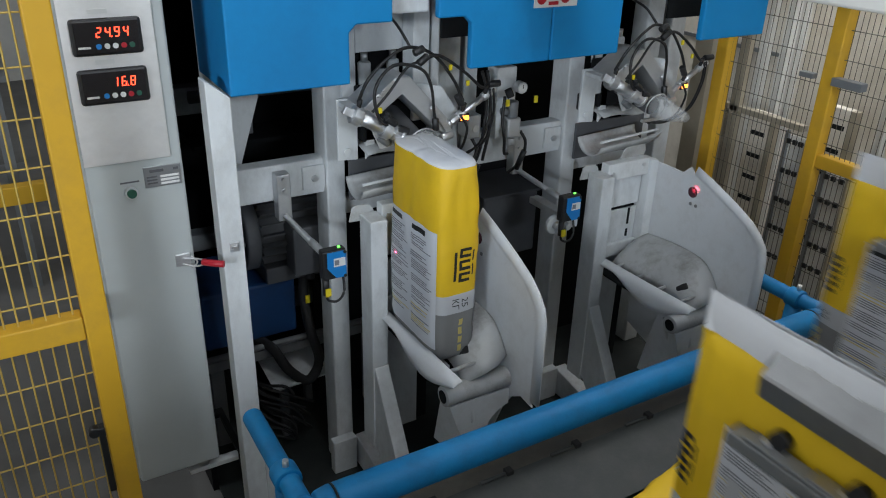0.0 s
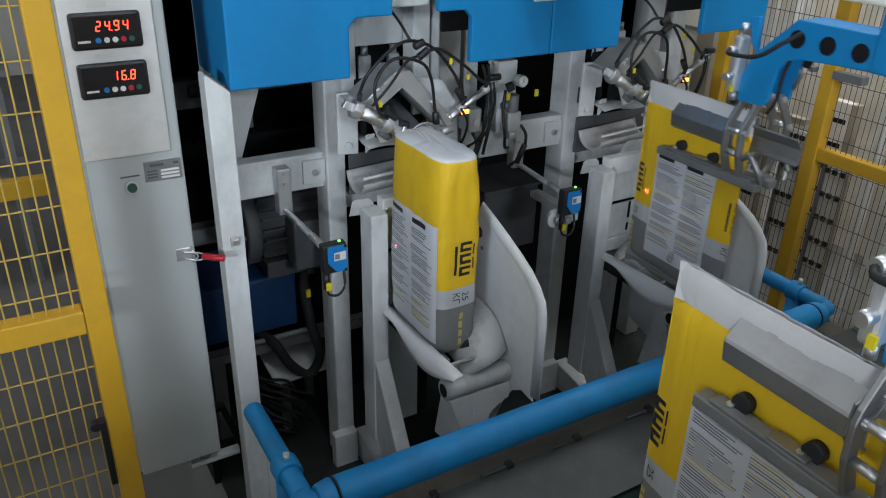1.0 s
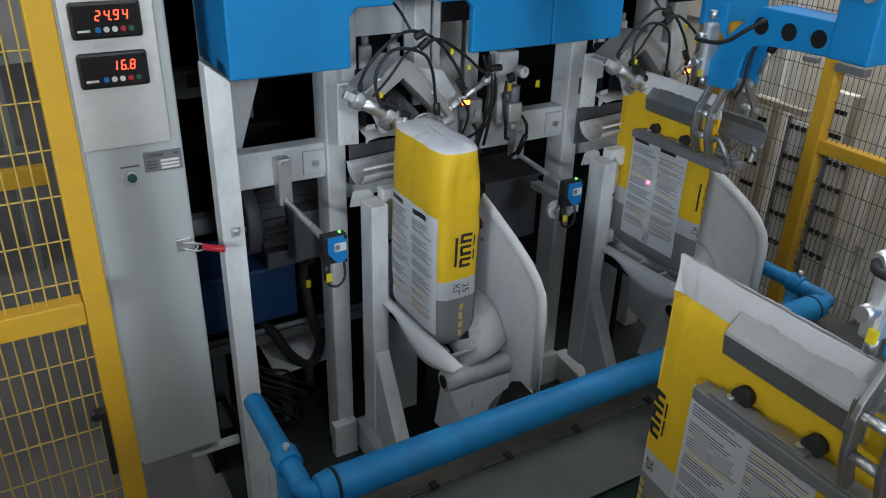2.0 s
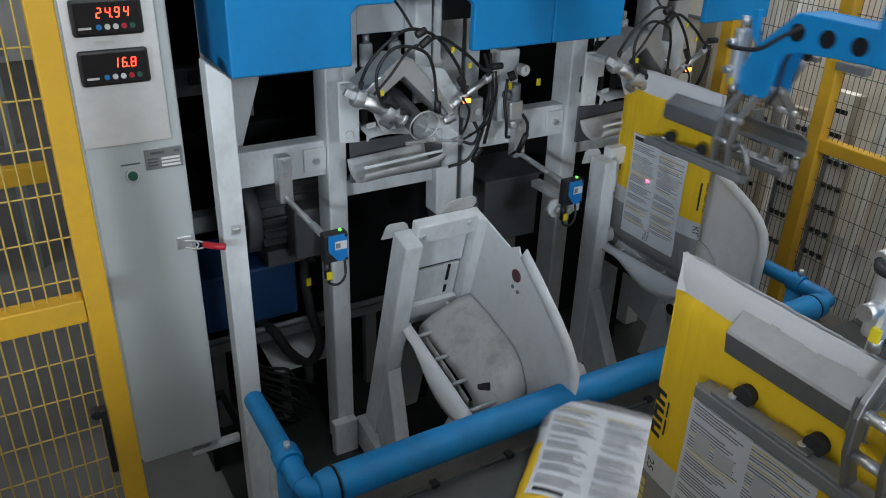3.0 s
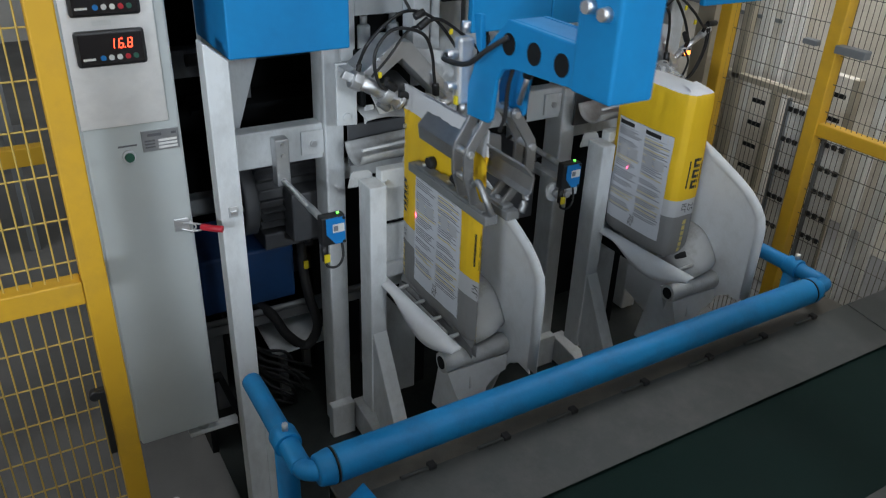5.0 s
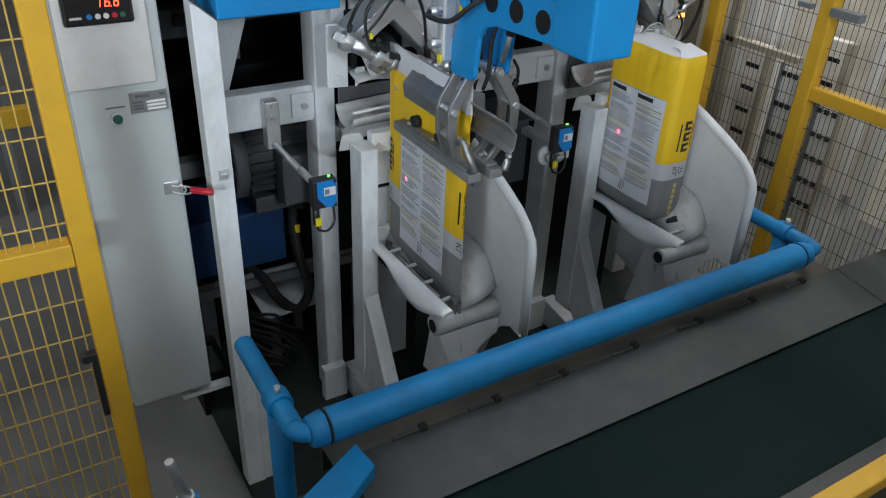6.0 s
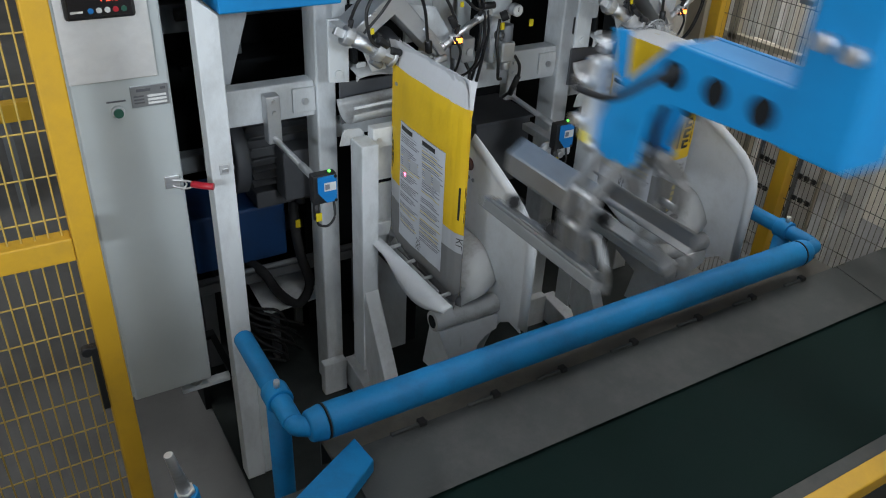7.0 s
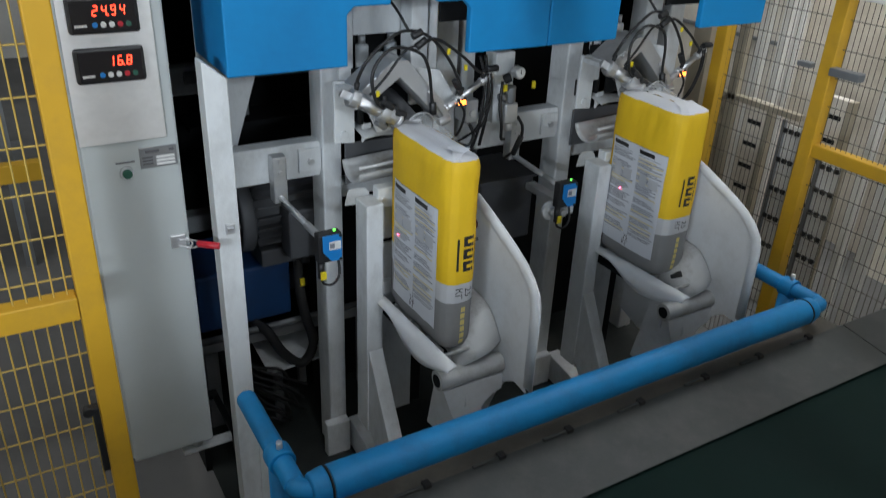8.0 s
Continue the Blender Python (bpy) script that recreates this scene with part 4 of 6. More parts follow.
    for side in (-1, 1):
        lab = B()
        patch(lab, side, -0.132, 0.128, 0.035, 0.395, 0.0014, 22, 26)
        lo = part("label", lab, M_LABEL, body, "pale printed label with small text")
        grey, yel, black = B(), B(), B()
        for c0 in (-0.124, 0.004):
            patch(black, side, c0 + 0.040, c0 + 0.110, 0.370, 0.384, 0.0024, 4, 1)
            z = 0.356
            while z > 0.07:
                for k in range(rnd.choice((2, 3, 4, 5))):
                    w = rnd.uniform(0.06, 0.112)
                    patch(yel if (0.06 < z < 0.14 and rnd.random() < 0.5) else grey, side, c0 + 0.114 - w, c0 + 0.114, z - 0.0030, z, 0.0024, 5, 1)
                    z -= 0.0066
                z -= rnd.choice((0.004, 0.008, 0.014))
        for n, m, mt in (("print", grey, M_INKGREY), ("highlight", yel, M_INKYEL), ("heading", black, M_INK)):
            tagged(part(n, m, mt, lo), kind="stuff")
    for along in (-1, 1):
        m, y2 = B(), B()
        for k in range(3):
            z = 0.245 + k * 0.037
            near(m, along, -0.004, 0.030, z, z + 0.009)
            near(m, along, -0.004, 0.030, z + 0.020, z + 0.029)
            near(m, along, -0.004, 0.005, z + 0.009, z + 0.020)
        near(m, along, -0.020, -0.012, 0.250, 0.340)
        near(m, along, 0.036, 0.041, 0.262, 0.295)
        near(m, along, 0.036, 0.041, 0.305, 0.338)
        for k in range(4):
            near(y2, along, 0.002, 0.014, 0.02 + k * 0.029, 0.042 + k * 0.029)
        tagged(part("print", m, M_INK, body), kind="stuff")
        tagged(part("yellow_print", y2, M_INKYEL, body), kind="stuff")
        for text, x in (("25", 0.018), ("КГ", -0.012)):
            mk = words(text, 0.030, 0.0)
            for v in mk.verts:
                u, w = v.co.x, v.co.y
                xx, z = -along * (x + w), 0.179 + along * u
                v.co = skin(math.atan2(along * HB, xx), z) + Vector((0, along * 0.0018, 0))
            part("weight_mark", mk, M_INK, body)
    return t


sack_1 = full_sack("filled yellow and grey paper sack with a printed label")
sack_a, pieces_a = sack("paper_sack", "yellow and grey paper sack hung on the second filling spout", 0.078, 3.1)
sack_b, pieces_b = sack("paper_sack", "empty yellow and grey paper sack held by a gripper", 0.058, 7.7)
sack_0 = copy_thing(sack_1, pose(0, 0, 0))
tagged(sack_0, "filled yellow paper sack lying on the conveyor belt")


# ---- bag grippers ----
JAWS = {-1: (-0.004, 0.255), 1: (0.050, 0.258)}      # the two jaws' axes in the gripper's space


def gripper():
    """Origin at the far upper corner of the held sack's label."""
    t = thing("bag_gripper", "blue bag placing arm with stainless clamping blades", "gripper", "bag grippers")
    body = ((-0.765, 0.402), (-0.46, 0.392), (-0.40, 0.392), (-0.375, 0.435), (-0.43, 0.49), (-0.765, 0.49))
    cheek = ((-0.66, 0.404), (-0.46, 0.392), (-0.42, 0.38), (-0.40, 0.352), (-0.388, 0.258), (-0.375, 0.246), (-0.288, 0.240), (-0.282, 0.30), (-0.31, 0.372), (-0.43, 0.4905), (-0.66, 0.4905))
    arm = part("arm", prism(B(), body, "x", -0.016, 0.062), M_BLUE, t, "blue painted arm with three holes", bevel=0.005)
    for x0, x1 in ((-0.028, -0.0165), (0.0625, 0.074)):
        part("cheek", prism(B(), cheek, "x", x0, x1), M_BLUE, t, "blue painted side cheek with a leg", bevel=0.003)
    # flat near-black discs on the cheek stand for the shade in the holes
    for y in (-0.44, -0.53, -0.62):
        part("hole", cyl(B(), (-0.0285, y, 0.441), (-0.0295, y, 0.441), 0.0235, n=28), M_SHADE, arm)
    part("head", bx(B(), -0.030, 0.076, -0.767, -0.652, 0.400, 1.0), M_BLUE, t, "blue painted head of the arm", bevel=0.006)
    for y, z in ((-0.69, 0.565), (-0.735, 0.56)):
        part("bolt", cyl(B(), (-0.0305, y, z), (-0.048, y, z), 0.014, 0.012, 12), M_STEEL, t)
    part("tab", prism(B(), ((-0.31, 0.375), (-0.285, 0.40), (-0.268, 0.47), (-0.30, 0.475)), "x", -0.010, 0.004), M_BLUE, t, bevel=0.003)
    link = part("air_rod", cyl(B(), (0.022, -0.46, 0.40), (0.022, -0.425, 0.30), 0.006, n=12), M_STEEL, t, "polished cylinder rod")
    part("rod_head", cyl(B(), (0.022, -0.462, 0.405), (0.022, -0.448, 0.368), 0.012, n=14), M_BLACK, link)
    part("inner_hose", tube(B(), ((0.02, -0.40, 0.385), (0.012, -0.392, 0.33), (0.014, -0.385, 0.26), (0.02, -0.36, 0.215)), 0.005, 8), M_RUBBER, t)
    made = set(t.children_recursive)
    v = part("valve", bx(B(), 0.015, 0.06, -0.185, -0.155, 0.22, 0.39), M_ALU, t, "small silver pneumatic valve", bevel=0.008)
    part("fitting", cyl(B(), (0.04, -0.17, 0.40), (0.04, -0.17, 0.425), 0.011, n=12), M_STEEL, v)
    part("fitting", cyl(B(), (0.015, -0.17, 0.35), (-0.015, -0.17, 0.35), 0.012, n=12), M_STEEL, v)
    part("fitting", cyl(B(), (0.015, -0.17, 0.27), (-0.012, -0.17, 0.27), 0.012, n=12), M_STEEL, v)
    part("fitting", cyl(B(), (0.04, -0.17, 0.22), (0.04, -0.17, 0.195), 0.010, n=12), M_STEEL, v)
    part("cable_tag", bx(B(), 0.008, 0.0148, -0.188, -0.175, 0.225, 0.245), M_CABLEYEL, v)
    part("hose", tube(B(), ((-0.015, -0.17, 0.35), (-0.03, -0.19, 0.345), (-0.025, -0.28, 0.355), (-0.01, -0.34, 0.40), (0.018, -0.378, 0.435)), 0.0065, 8), M_RUBBER, t)
    # the valve hangs beside the leg
    centred = Matrix.Translation((-0.0686, -0.1153, 0.059)) @ Matrix.Scale(0.9314, 4)
    for o in t.children_recursive:
        if o not in made:
            o.data.transform(centred)
    for side, (x, z) in JAWS.items():
        part("pivot_pin", cyl(B(), (x - 0.006, -0.305, z), (x - 0.006, -0.372, z), 0.010, n=16), M_STEEL, t, bevel=0.002)
    jaws = []
    for side in (-1, 1):
        jx, jz = JAWS[side]
        jaw = new("jaw")
        jaw.parent = t
        jaw.matrix_basis = pose(jx, 0, jz)

        def c(x):
            return side * x + 0.004 - jx
        y0 = -0.055 if side < 0 else -0.24
        fold = ((0.003, 0.178), (0.033, 0.146), (0.036, 0.141), (0.031, 0.104), (0.018, 0.094), (0.016, 0.098), (0.027, 0.107), (0.031, 0.140), (0.001, 0.172))
        part("blade", prism(B(), [(c(x), z - jz) for x, z in fold], "y", y0 - 0.245, y0), M_BLADE, jaw, "folded steel clamping blade", bevel=0.0012)
        x0, x1 = sorted((c(0.013), c(0.050)))
        part("bar", bx(B(), x0, x1, -0.42, -0.03, 0.004 - jz, 0.028 - jz), M_GREYSTEEL, jaw, "grey steel clamping bar", bevel=0.003)
        part("bolted_plate", bx(B(), x0 + 0.003, x1 - 0.003, -0.24, -0.17, 0.0365 - jz, 0.041 - jz), M_BLADE, jaw, bevel=0.002)
        part("bar_lip", bx(B(), x0 + 0.002, x1 - 0.004, -0.40, -0.06, 0.0285 - jz, 0.036 - jz), M_GREYSTEEL, jaw, bevel=0.002)
        for k in range(3):
            y = -0.09 - 0.13 * k
            part("bar_bolt", cyl(B(), ((x0 + x1) / 2, y, 0.0362 - jz), ((x0 + x1) / 2, y, 0.042 - jz), 0.007, n=6), M_ALU, jaw)
        for y in (-0.105, -0.235):
            part("pad", cyl(B(), (c(0.012), y, 0.047 - jz), (c(0.030), y, 0.047 - jz), 0.017, n=18), M_RUBBER, jaw, "dark rubber pad")
        ys = (-0.300, -0.352) if side < 0 else (-0.326, -0.376)
        reach = c(0.034)
        lever = [(-0.013 * side, 0.004), (-0.006 * side, 0.014), (0.006 * side, 0.014), (0.014 * side, 0.004), (0.062 * side, -0.070), (0.068 * side, -0.092), (0.066 * side, -0.150),
                 (reach + 0.016 * side, -0.222), (reach - 0.012 * side, -0.222), (0.040 * side, -0.150), (0.041 * side, -0.096), (0.037 * side, -0.080), (-0.011 * side, -0.008)]
        for y in ys:
            lv = part("lever", prism(B(), lever, "y", y - 0.005, y + 0.005), M_BLADE, jaw, "bent steel clamping lever", bevel=0.002)
            for u, w in ((0.0, 0.0), (0.053 * side, -0.088)):
                part("lever_bolt", cyl(B(), (u, y - 0.0055, w), (u, y - 0.013, w), 0.0095, n=6), M_STEEL, lv, bevel=0.001)
        for u, w in ((0.053 * side, -0.088), (0.050 * side, -0.155)):
            part("spacer", cyl(B(), (u, ys[0] - 0.0055, w), (u, ys[1] + 0.0055, w), 0.0085, n=12), M_STEEL, jaw)
        # hook plate that carries the blade, and the arched link to the bar
        part("blade_plate", prism(B(), ((c(0.012), -0.060), (c(0.055), -0.075), (c(0.060), -0.125), (c(0.045), -0.150), (c(0.030), -0.150), (c(0.024), -0.11)), "y", ys[0] + 0.012, ys[0] + 0.018), M_BLADE, jaw, bevel=0.002)
        part("arched_link", tube(B(), ((c(0.048), ys[1] - 0.008, -0.165), (c(0.052), ys[1] - 0.035, -0.150), (c(0.048), ys[1] - 0.065, -0.185), (c(0.034), ys[1] - 0.070, -0.222)), 0.0085, 10), M_BLADE, jaw)
        jaws.append(jaw)
    return t, jaws


grip_b, jaws_b = gripper()
grip_a = copy_thing(grip_b, pose(3.0, 0, 1.2))
jaws_a = [o for o in grip_a.children if o.name.startswith("jaw")]
jaws_a.sort(key=lambda o: o.name)


# ---- filling spouts ----
def air_cylinder(parent, a, b, r, name="air_cylinder"):
    """A small pneumatic cylinder with end caps, rod eye and two hose fittings."""
    a, b = Vector(a), Vector(b)
    d = (b - a).normalized()
    c = part(name, cyl(B(), a + d * 0.03, b - d * 0.04, r, n=18), M_STEEL, parent, "silver pneumatic cylinder")
    part("end_cap", cyl(B(), a + d * 0.012, a + d * 0.038, r * 1.35, n=8), M_ALU, c, bevel=0.002)
    part("end_cap", cyl(B(), b - d * 0.055, b - d * 0.028, r * 1.4, n=20), M_ALU, c, bevel=0.002)
    part("rod_eye", bx(B(), -0.016, 0.014, -0.008, 0.008, -0.012, 0.012), M_ALU, c, bevel=0.003, at=Matrix.Translation(a) @ d.to_track_quat("X", "Z").to_matrix().to_4x4())
    part("nut", cyl(B(), b - d * 0.028, b, r * 1.15, n=6), M_STEEL, c, bevel=0.002)
    part("tip", cyl(B(), b, b + d * 0.012, r * 1.3, n=20), M_STEEL, c, bevel=0.003)
    for p in (a + d * 0.03, b - d * 0.045):
        part("hose_fitting", cyl(B(), p + Vector((0, -0.004, r)), p + Vector((0.004, -0.01, r + 0.026)), 0.0065, n=10), M_RUBBER, c)
    return c


def spout():
    t = thing("filling_spout", "filling spout with pneumatic clamps and black hoses", "filling spout", "filling spouts")
    # inverted V bracket of thick aluminium plate
    part("v_bracket", prism(B(), ((0.885, 1.452), (0.915, 1.415), (1.005, 1.478), (1.150, 1.335), (1.178, 1.365), (1.030, 1.525), (0.985, 1.528)), "y", 1.915, 2.03), M_ALU, t, "dull aluminium V-shaped bracket", bevel=0.003)
    part("wing_plate", prism(B(), ((1.03, 1.50), (1.16, 1.475), (1.21, 1.40), (1.17, 1.36)), "y", 1.96, 1.972), M_GREY, t, bevel=0.002)
    for x, z in ((1.075, 1.478), (1.078, 1.458), (0.925, 1.472), (0.94, 1.487)):
        part("bolt", cyl(B(), (x, 1.9145 if x < 1 else 1.958, z), (x, 1.905 if x < 1 else 1.95, z), 0.008, n=6), M_STEEL, t)
    # side plate that carries the left clamp
    part("side_plate", prism(B(), ((0.855, 1.45), (0.975, 1.45), (0.975, 1.29), (0.945, 1.255), (0.945, 1.36), (0.92, 1.36), (0.92, 1.26), (0.855, 1.265)), "y", 2.035, 2.047), M_GREY, t, bevel=0.003)
    part("plug", cyl(B(), (0.885, 2.034, 1.29), (0.885, 2.028, 1.29), 0.012, n=20), M_GREY, t, bevel=0.001)
    part("stay", bx(B(), 0.86, 0.90, 1.90, 2.034, 1.43, 1.445), M_GREY, t, bevel=0.002)
    air_cylinder(t, (0.828, 1.89, 1.456), (0.972, 1.875, 1.378), 0.0205)
    part("clamp_eye", cyl(B(), (0.925, 1.90, 1.368), (0.955, 1.905, 1.345), 0.012, n=14), M_GREYSTEEL, t, bevel=0.002)
    part("clamp_plate", prism(B(), ((0.90, 1.40), (0.965, 1.368), (0.975, 1.335), (0.930, 1.330)), "y", 1.905, 1.913), M_SADDLE, t, bevel=0.002)
    air_cylinder(t, (1.315, 1.93, 1.452), (1.165, 1.915, 1.375), 0.010)
    part("clamp_foot", cyl(B(), (1.165, 1.905, 1.345), (1.125, 1.90, 1.335), 0.013, n=16), M_STEEL, t, bevel=0.002)
    part("clamp_link", prism(B(), ((1.09, 1.43), (1.10, 1.44), (1.17, 1.352), (1.155, 1.338)), "y", 1.90, 1.912), M_STEEL, t, bevel=0.002)
    # the spout's round mouth
    part("mouth", cyl(B(), (1.03, 2.06, 1.385), (1.03, 1.87, 1.345), 0.034, 0.030, 24), M_MOTOR, t, "dark steel filling mouth", bevel=0.003)
    ring = [(1.045 + 0.046 * math.cos(a), 1.866 - 0.010 * math.sin(a), 1.345 + 0.044 * math.sin(a)) for a in [k * math.tau / 24 for k in range(25)]]
    part("mouth_ring", tube(B(), ring, 0.0022, 8, 1, smooth=False), M_ALU, t, "thin bright ring of the mouth")
    # black disc painted as the shade inside the mouth
    part("bore", cyl(B(), (1.03, 1.8685, 1.3449), (1.03, 1.8675, 1.3447), 0.027, n=24), M_BLACK, t)
    slv = []
    for i in range(9):
        u = i / 8
        slv.append([(1.045 + 0.062 * u + (0.040 - 0.018 * u) * math.cos(a), 1.862 - 0.075 * u, 1.345 - 0.030 * u + (0.042 - 0.030 * u) * math.sin(a) + 0.004 * math.sin(5 * a + 4 * u)) for a in [k * math.tau / 20 for k in range(21)]])
    part("sleeve", sheet(B(), slv, 0.0012), M_CLEAR, t, "crumpled clear plastic sleeve")
    part("clamp_bar", bx(B(), 0.985, 1.08, 1.86, 1.872, 1.295, 1.306), M_STEEL, t, bevel=0.002)
    # block made near-black to give the shade inside the V bracket
    part("body_block", bx(B(), 0.935, 1.150, 2.035, 2.098, 1.31, 1.47), M_SHADE, t, bevel=0.006)
    # upright cylinders in the window behind
    for x in (0.965, 1.06):
        part("upright_cylinder", cyl(B(), (x + 0.02, 2.124, 1.44), (x + 0.02, 2.124, 1.53), 0.020, n=20), M_GREY, t, bevel=0.006)
        part("neck", cyl(B(), (x + 0.02, 2.124, 1.53), (x + 0.02, 2.124, 1.556), 0.011, n=14), M_ALU, t)
    # black hoses and cables
    runs = [
        ((0.855, 1.885, 1.48), (0.875, 1.86, 1.545), (0.94, 1.86, 1.60), (1.01, 1.88, 1.615), (1.09, 1.89, 1.585), (1.16, 1.90, 1.51), (1.20, 1.905, 1.44)),
        ((0.952, 1.865, 1.40), (0.90, 1.85, 1.44), (0.89, 1.85, 1.52), (0.95, 1.86, 1.575), (1.04, 1.87, 1.555), (1.08, 1.885, 1.50), (1.10, 1.90, 1.42), (1.105, 1.90, 1.39)),
        ((1.045, 1.875, 1.575), (1.10, 1.88, 1.585), (1.19, 1.89, 1.53), (1.26, 1.90, 1.475), (1.30, 1.915, 1.478)),
        ((0.885, 1.86, 1.455), (0.94, 1.87, 1.50), (1.0, 1.88, 1.56), (1.04, 1.875, 1.575)),
        ((1.19, 1.90, 1.40), (1.215, 1.90, 1.35), (1.20, 1.93, 1.27), (1.14, 1.99, 1.24)),
        ((1.30, 1.915, 1.46), (1.315, 1.93, 1.38), (1.30, 1.96, 1.28), (1.26, 2.02, 1.22), (1.22, 2.08, 1.21)),
        ((1.315, 1.92, 1.46), (1.335, 1.94, 1.38), (1.325, 1.97, 1.28), (1.29, 2.02, 1.23)),
        ((1.01, 1.88, 1.615), (1.0, 1.93, 1.66), (1.02, 2.04, 1.68)),
    ]
    for k, r in enumerate(runs):
        part("hose", tube(B(), r, 0.0047 if k < 3 else 0.0040, 8, 6), M_BLACK, t, "black pneumatic hose" if k < 3 else "")
    for p, d in (((1.015, 1.868, 1.60), (0.03, 0, 0.012)), ((1.03, 1.87, 1.57), (0.03, 0, 0.02)), ((1.105, 1.90, 1.40), (0.0, -0.004, -0.035)), ((1.29, 1.91, 1.478), (0.04, 0, 0)), ((0.925, 1.858, 1.435), (0.03, 0, -0.022)), ((1.175, 1.90, 1.46), (0.018, 0, -0.03)), ((0.965, 1.86, 1.40), (0.03, 0, -0.012))):
        a = Vector(p)
        part("connector", cyl(B(), a, a + Vector(d), 0.0105, n=12), M_BLACK, t, bevel=0.002)
    for p in ((0.902, 1.852, 1.462), (1.14, 1.888, 1.548), (1.205, 1.897, 1.495)):
        a = Vector(p)
        part("cable_tag", bx(B(), a.x - 0.0045, a.x + 0.0045, a.y - 0.009, a.y - 0.004, a.z - 0.0075, a.z + 0.0075), M_CABLEYEL, t, "yellow cable tag")
    part("signal_light", bx(B(), 1.19, 1.225, 1.905, 1.93, 1.375, 1.40), M_BLACK, t, bevel=0.003)
    part("lamp", bx(B(), 1.195, 1.22, 1.9015, 1.9045, 1.381, 1.394), M_ORANGE, t, "lit orange signal lamp")
    # curved catch trough under the mouth
    g = []
    for i in range(15):
        u = i / 14
        flare = 0.018 * max(0.0, (u - 0.8) / 0.2) ** 2
        g.append([(0.895 + 0.265 * u, 2.075 - 0.062 + 0.062 * math.cos(a) - flare * (a > 2.4), 1.200 + 0.014 * u - 0.052 * math.sin(a) + flare * (a > 2.4)) for a in [math.pi * (0.02 + 0.93 * k / 10) for k in range(11)]])
    part("catch_trough", sheet(B(), g, 0.005), M_SADDLE, t, "dusty curved catch trough")
    part("trough_lip", tube(B(), [(0.895 + 0.265 * k / 6, 1.952, 1.211 + 0.014 * k / 6) for k in range(7)], 0.0045, 8), M_GUARD, t)
    part("drip_tray", sheet(B(), [[(0.93 + 0.20 * k / 6, 2.09 - 0.10 * v, 1.305 - 0.02 * v + 0.006 * math.sin(k)) for v in (0, 0.5, 1)] for k in range(7)], 0.004), M_SADDLE, t, "dusty drip tray below the mouth")
    part("lower_panel", bx(B(), 0.93, 1.262, 2.13, 2.14, 1.09, 1.225), M_MOTOR, t, bevel=0.002)
    return t


spout_1 = spout()
spout_2 = copy_thing(spout_1, pose(0.905, 0, 0))


# ---- photo sensors on rods ----
def photo_sensor():
    t = thing("photo_sensor", "blue and black photo sensor on a steel rod", "sensor", "photo sensors")
    part("bracket", bx(B(), 0.692, 0.736, 2.125, 2.168, 1.065, 1.215), M_ALU, t, "bolted aluminium bracket", bevel=0.004)
    for z in (1.20, 1.165, 1.085):
        part("screw", cyl(B(), (0.714, 2.1245, z), (0.714, 2.117, z), 0.007, n=8), M_STEEL, t)
    part("rod", cyl(B(), (0.712, 2.13, 1.082), (0.742, 1.90, 1.045), 0.0095, n=16), M_ALU, t)
    part("rod", cyl(B(), (0.733, 1.97, 1.056), (0.745, 1.88, 1.043), 0.0115, n=16), M_ALU, t)
    body = part("housing", bx(B(), 0.728, 0.802, 1.872, 1.905, 0.97, 1.062), M_BLACK, t, "black sensor housing", bevel=0.005)
    part("blue_face", prism(B(), ((0.741, 1.058), (0.7995, 1.058), (0.7995, 0.974), (0.768, 0.974), (0.741, 1.008)), "y", 1.8675, 1.8715), M_SENSORBLUE, body, "bright blue front plate", bevel=0.001)
    part("sticker", bx(B(), 0.760, 0.796, 1.8660, 1.8672, 1.012, 1.038), M_WHITE, body)
    part("print", bx(B(), 0.762, 0.776, 1.8650, 1.8656, 1.017, 1.033), M_INKGREY, body)
    part("led", cyl(B(), (0.785, 1.888, 1.0622), (0.785, 1.888, 1.0655), 0.0042, n=12), M_GREENLED, body, "small lit green lamp")
    for z in (0.978, 1.054):
        part("screw", cyl(B(), (0.795, 1.8715, z), (0.795, 1.8655, z), 0.005, n=8), M_BLACK, body)
    part("plug", cyl(B(), (0.742, 1.89, 0.97), (0.742, 1.89, 0.915), 0.010, n=12), M_BLACK, t)
    part("cable_tag", bx(B(), 0.735, 0.752, 1.874, 1.879, 0.915, 0.94), M_CABLEYEL, t, "yellow cable tag")
    part("cable", tube(B(), ((0.742, 1.89, 0.918), (0.748, 1.888, 0.895), (0.775, 1.885, 0.888), (0.797, 1.888, 0.91), (0.802, 1.90, 0.95), (0.798, 1.915, 1.0)), 0.004, 8), M_BLACK, t)
    return t


sensor_1 = photo_sensor()
sensor_2 = copy_thing(sensor_1, pose(0.865, 0, 0.01))
for dx in (0.0, 0.865):
    la = bpy.data.lights.new("sensor_beam", "SPOT")
    la.energy, la.color, la.spot_size, la.spot_blend, la.shadow_soft_size = 30.0, (1.0, 0.05, 0.12), radians(4.4), 1.0, 0.002
    new("sensor_beam", la).matrix_world = look((0.806 + dx, 1.888, 1.02), (1.15 + dx, 1.705, 1.085))


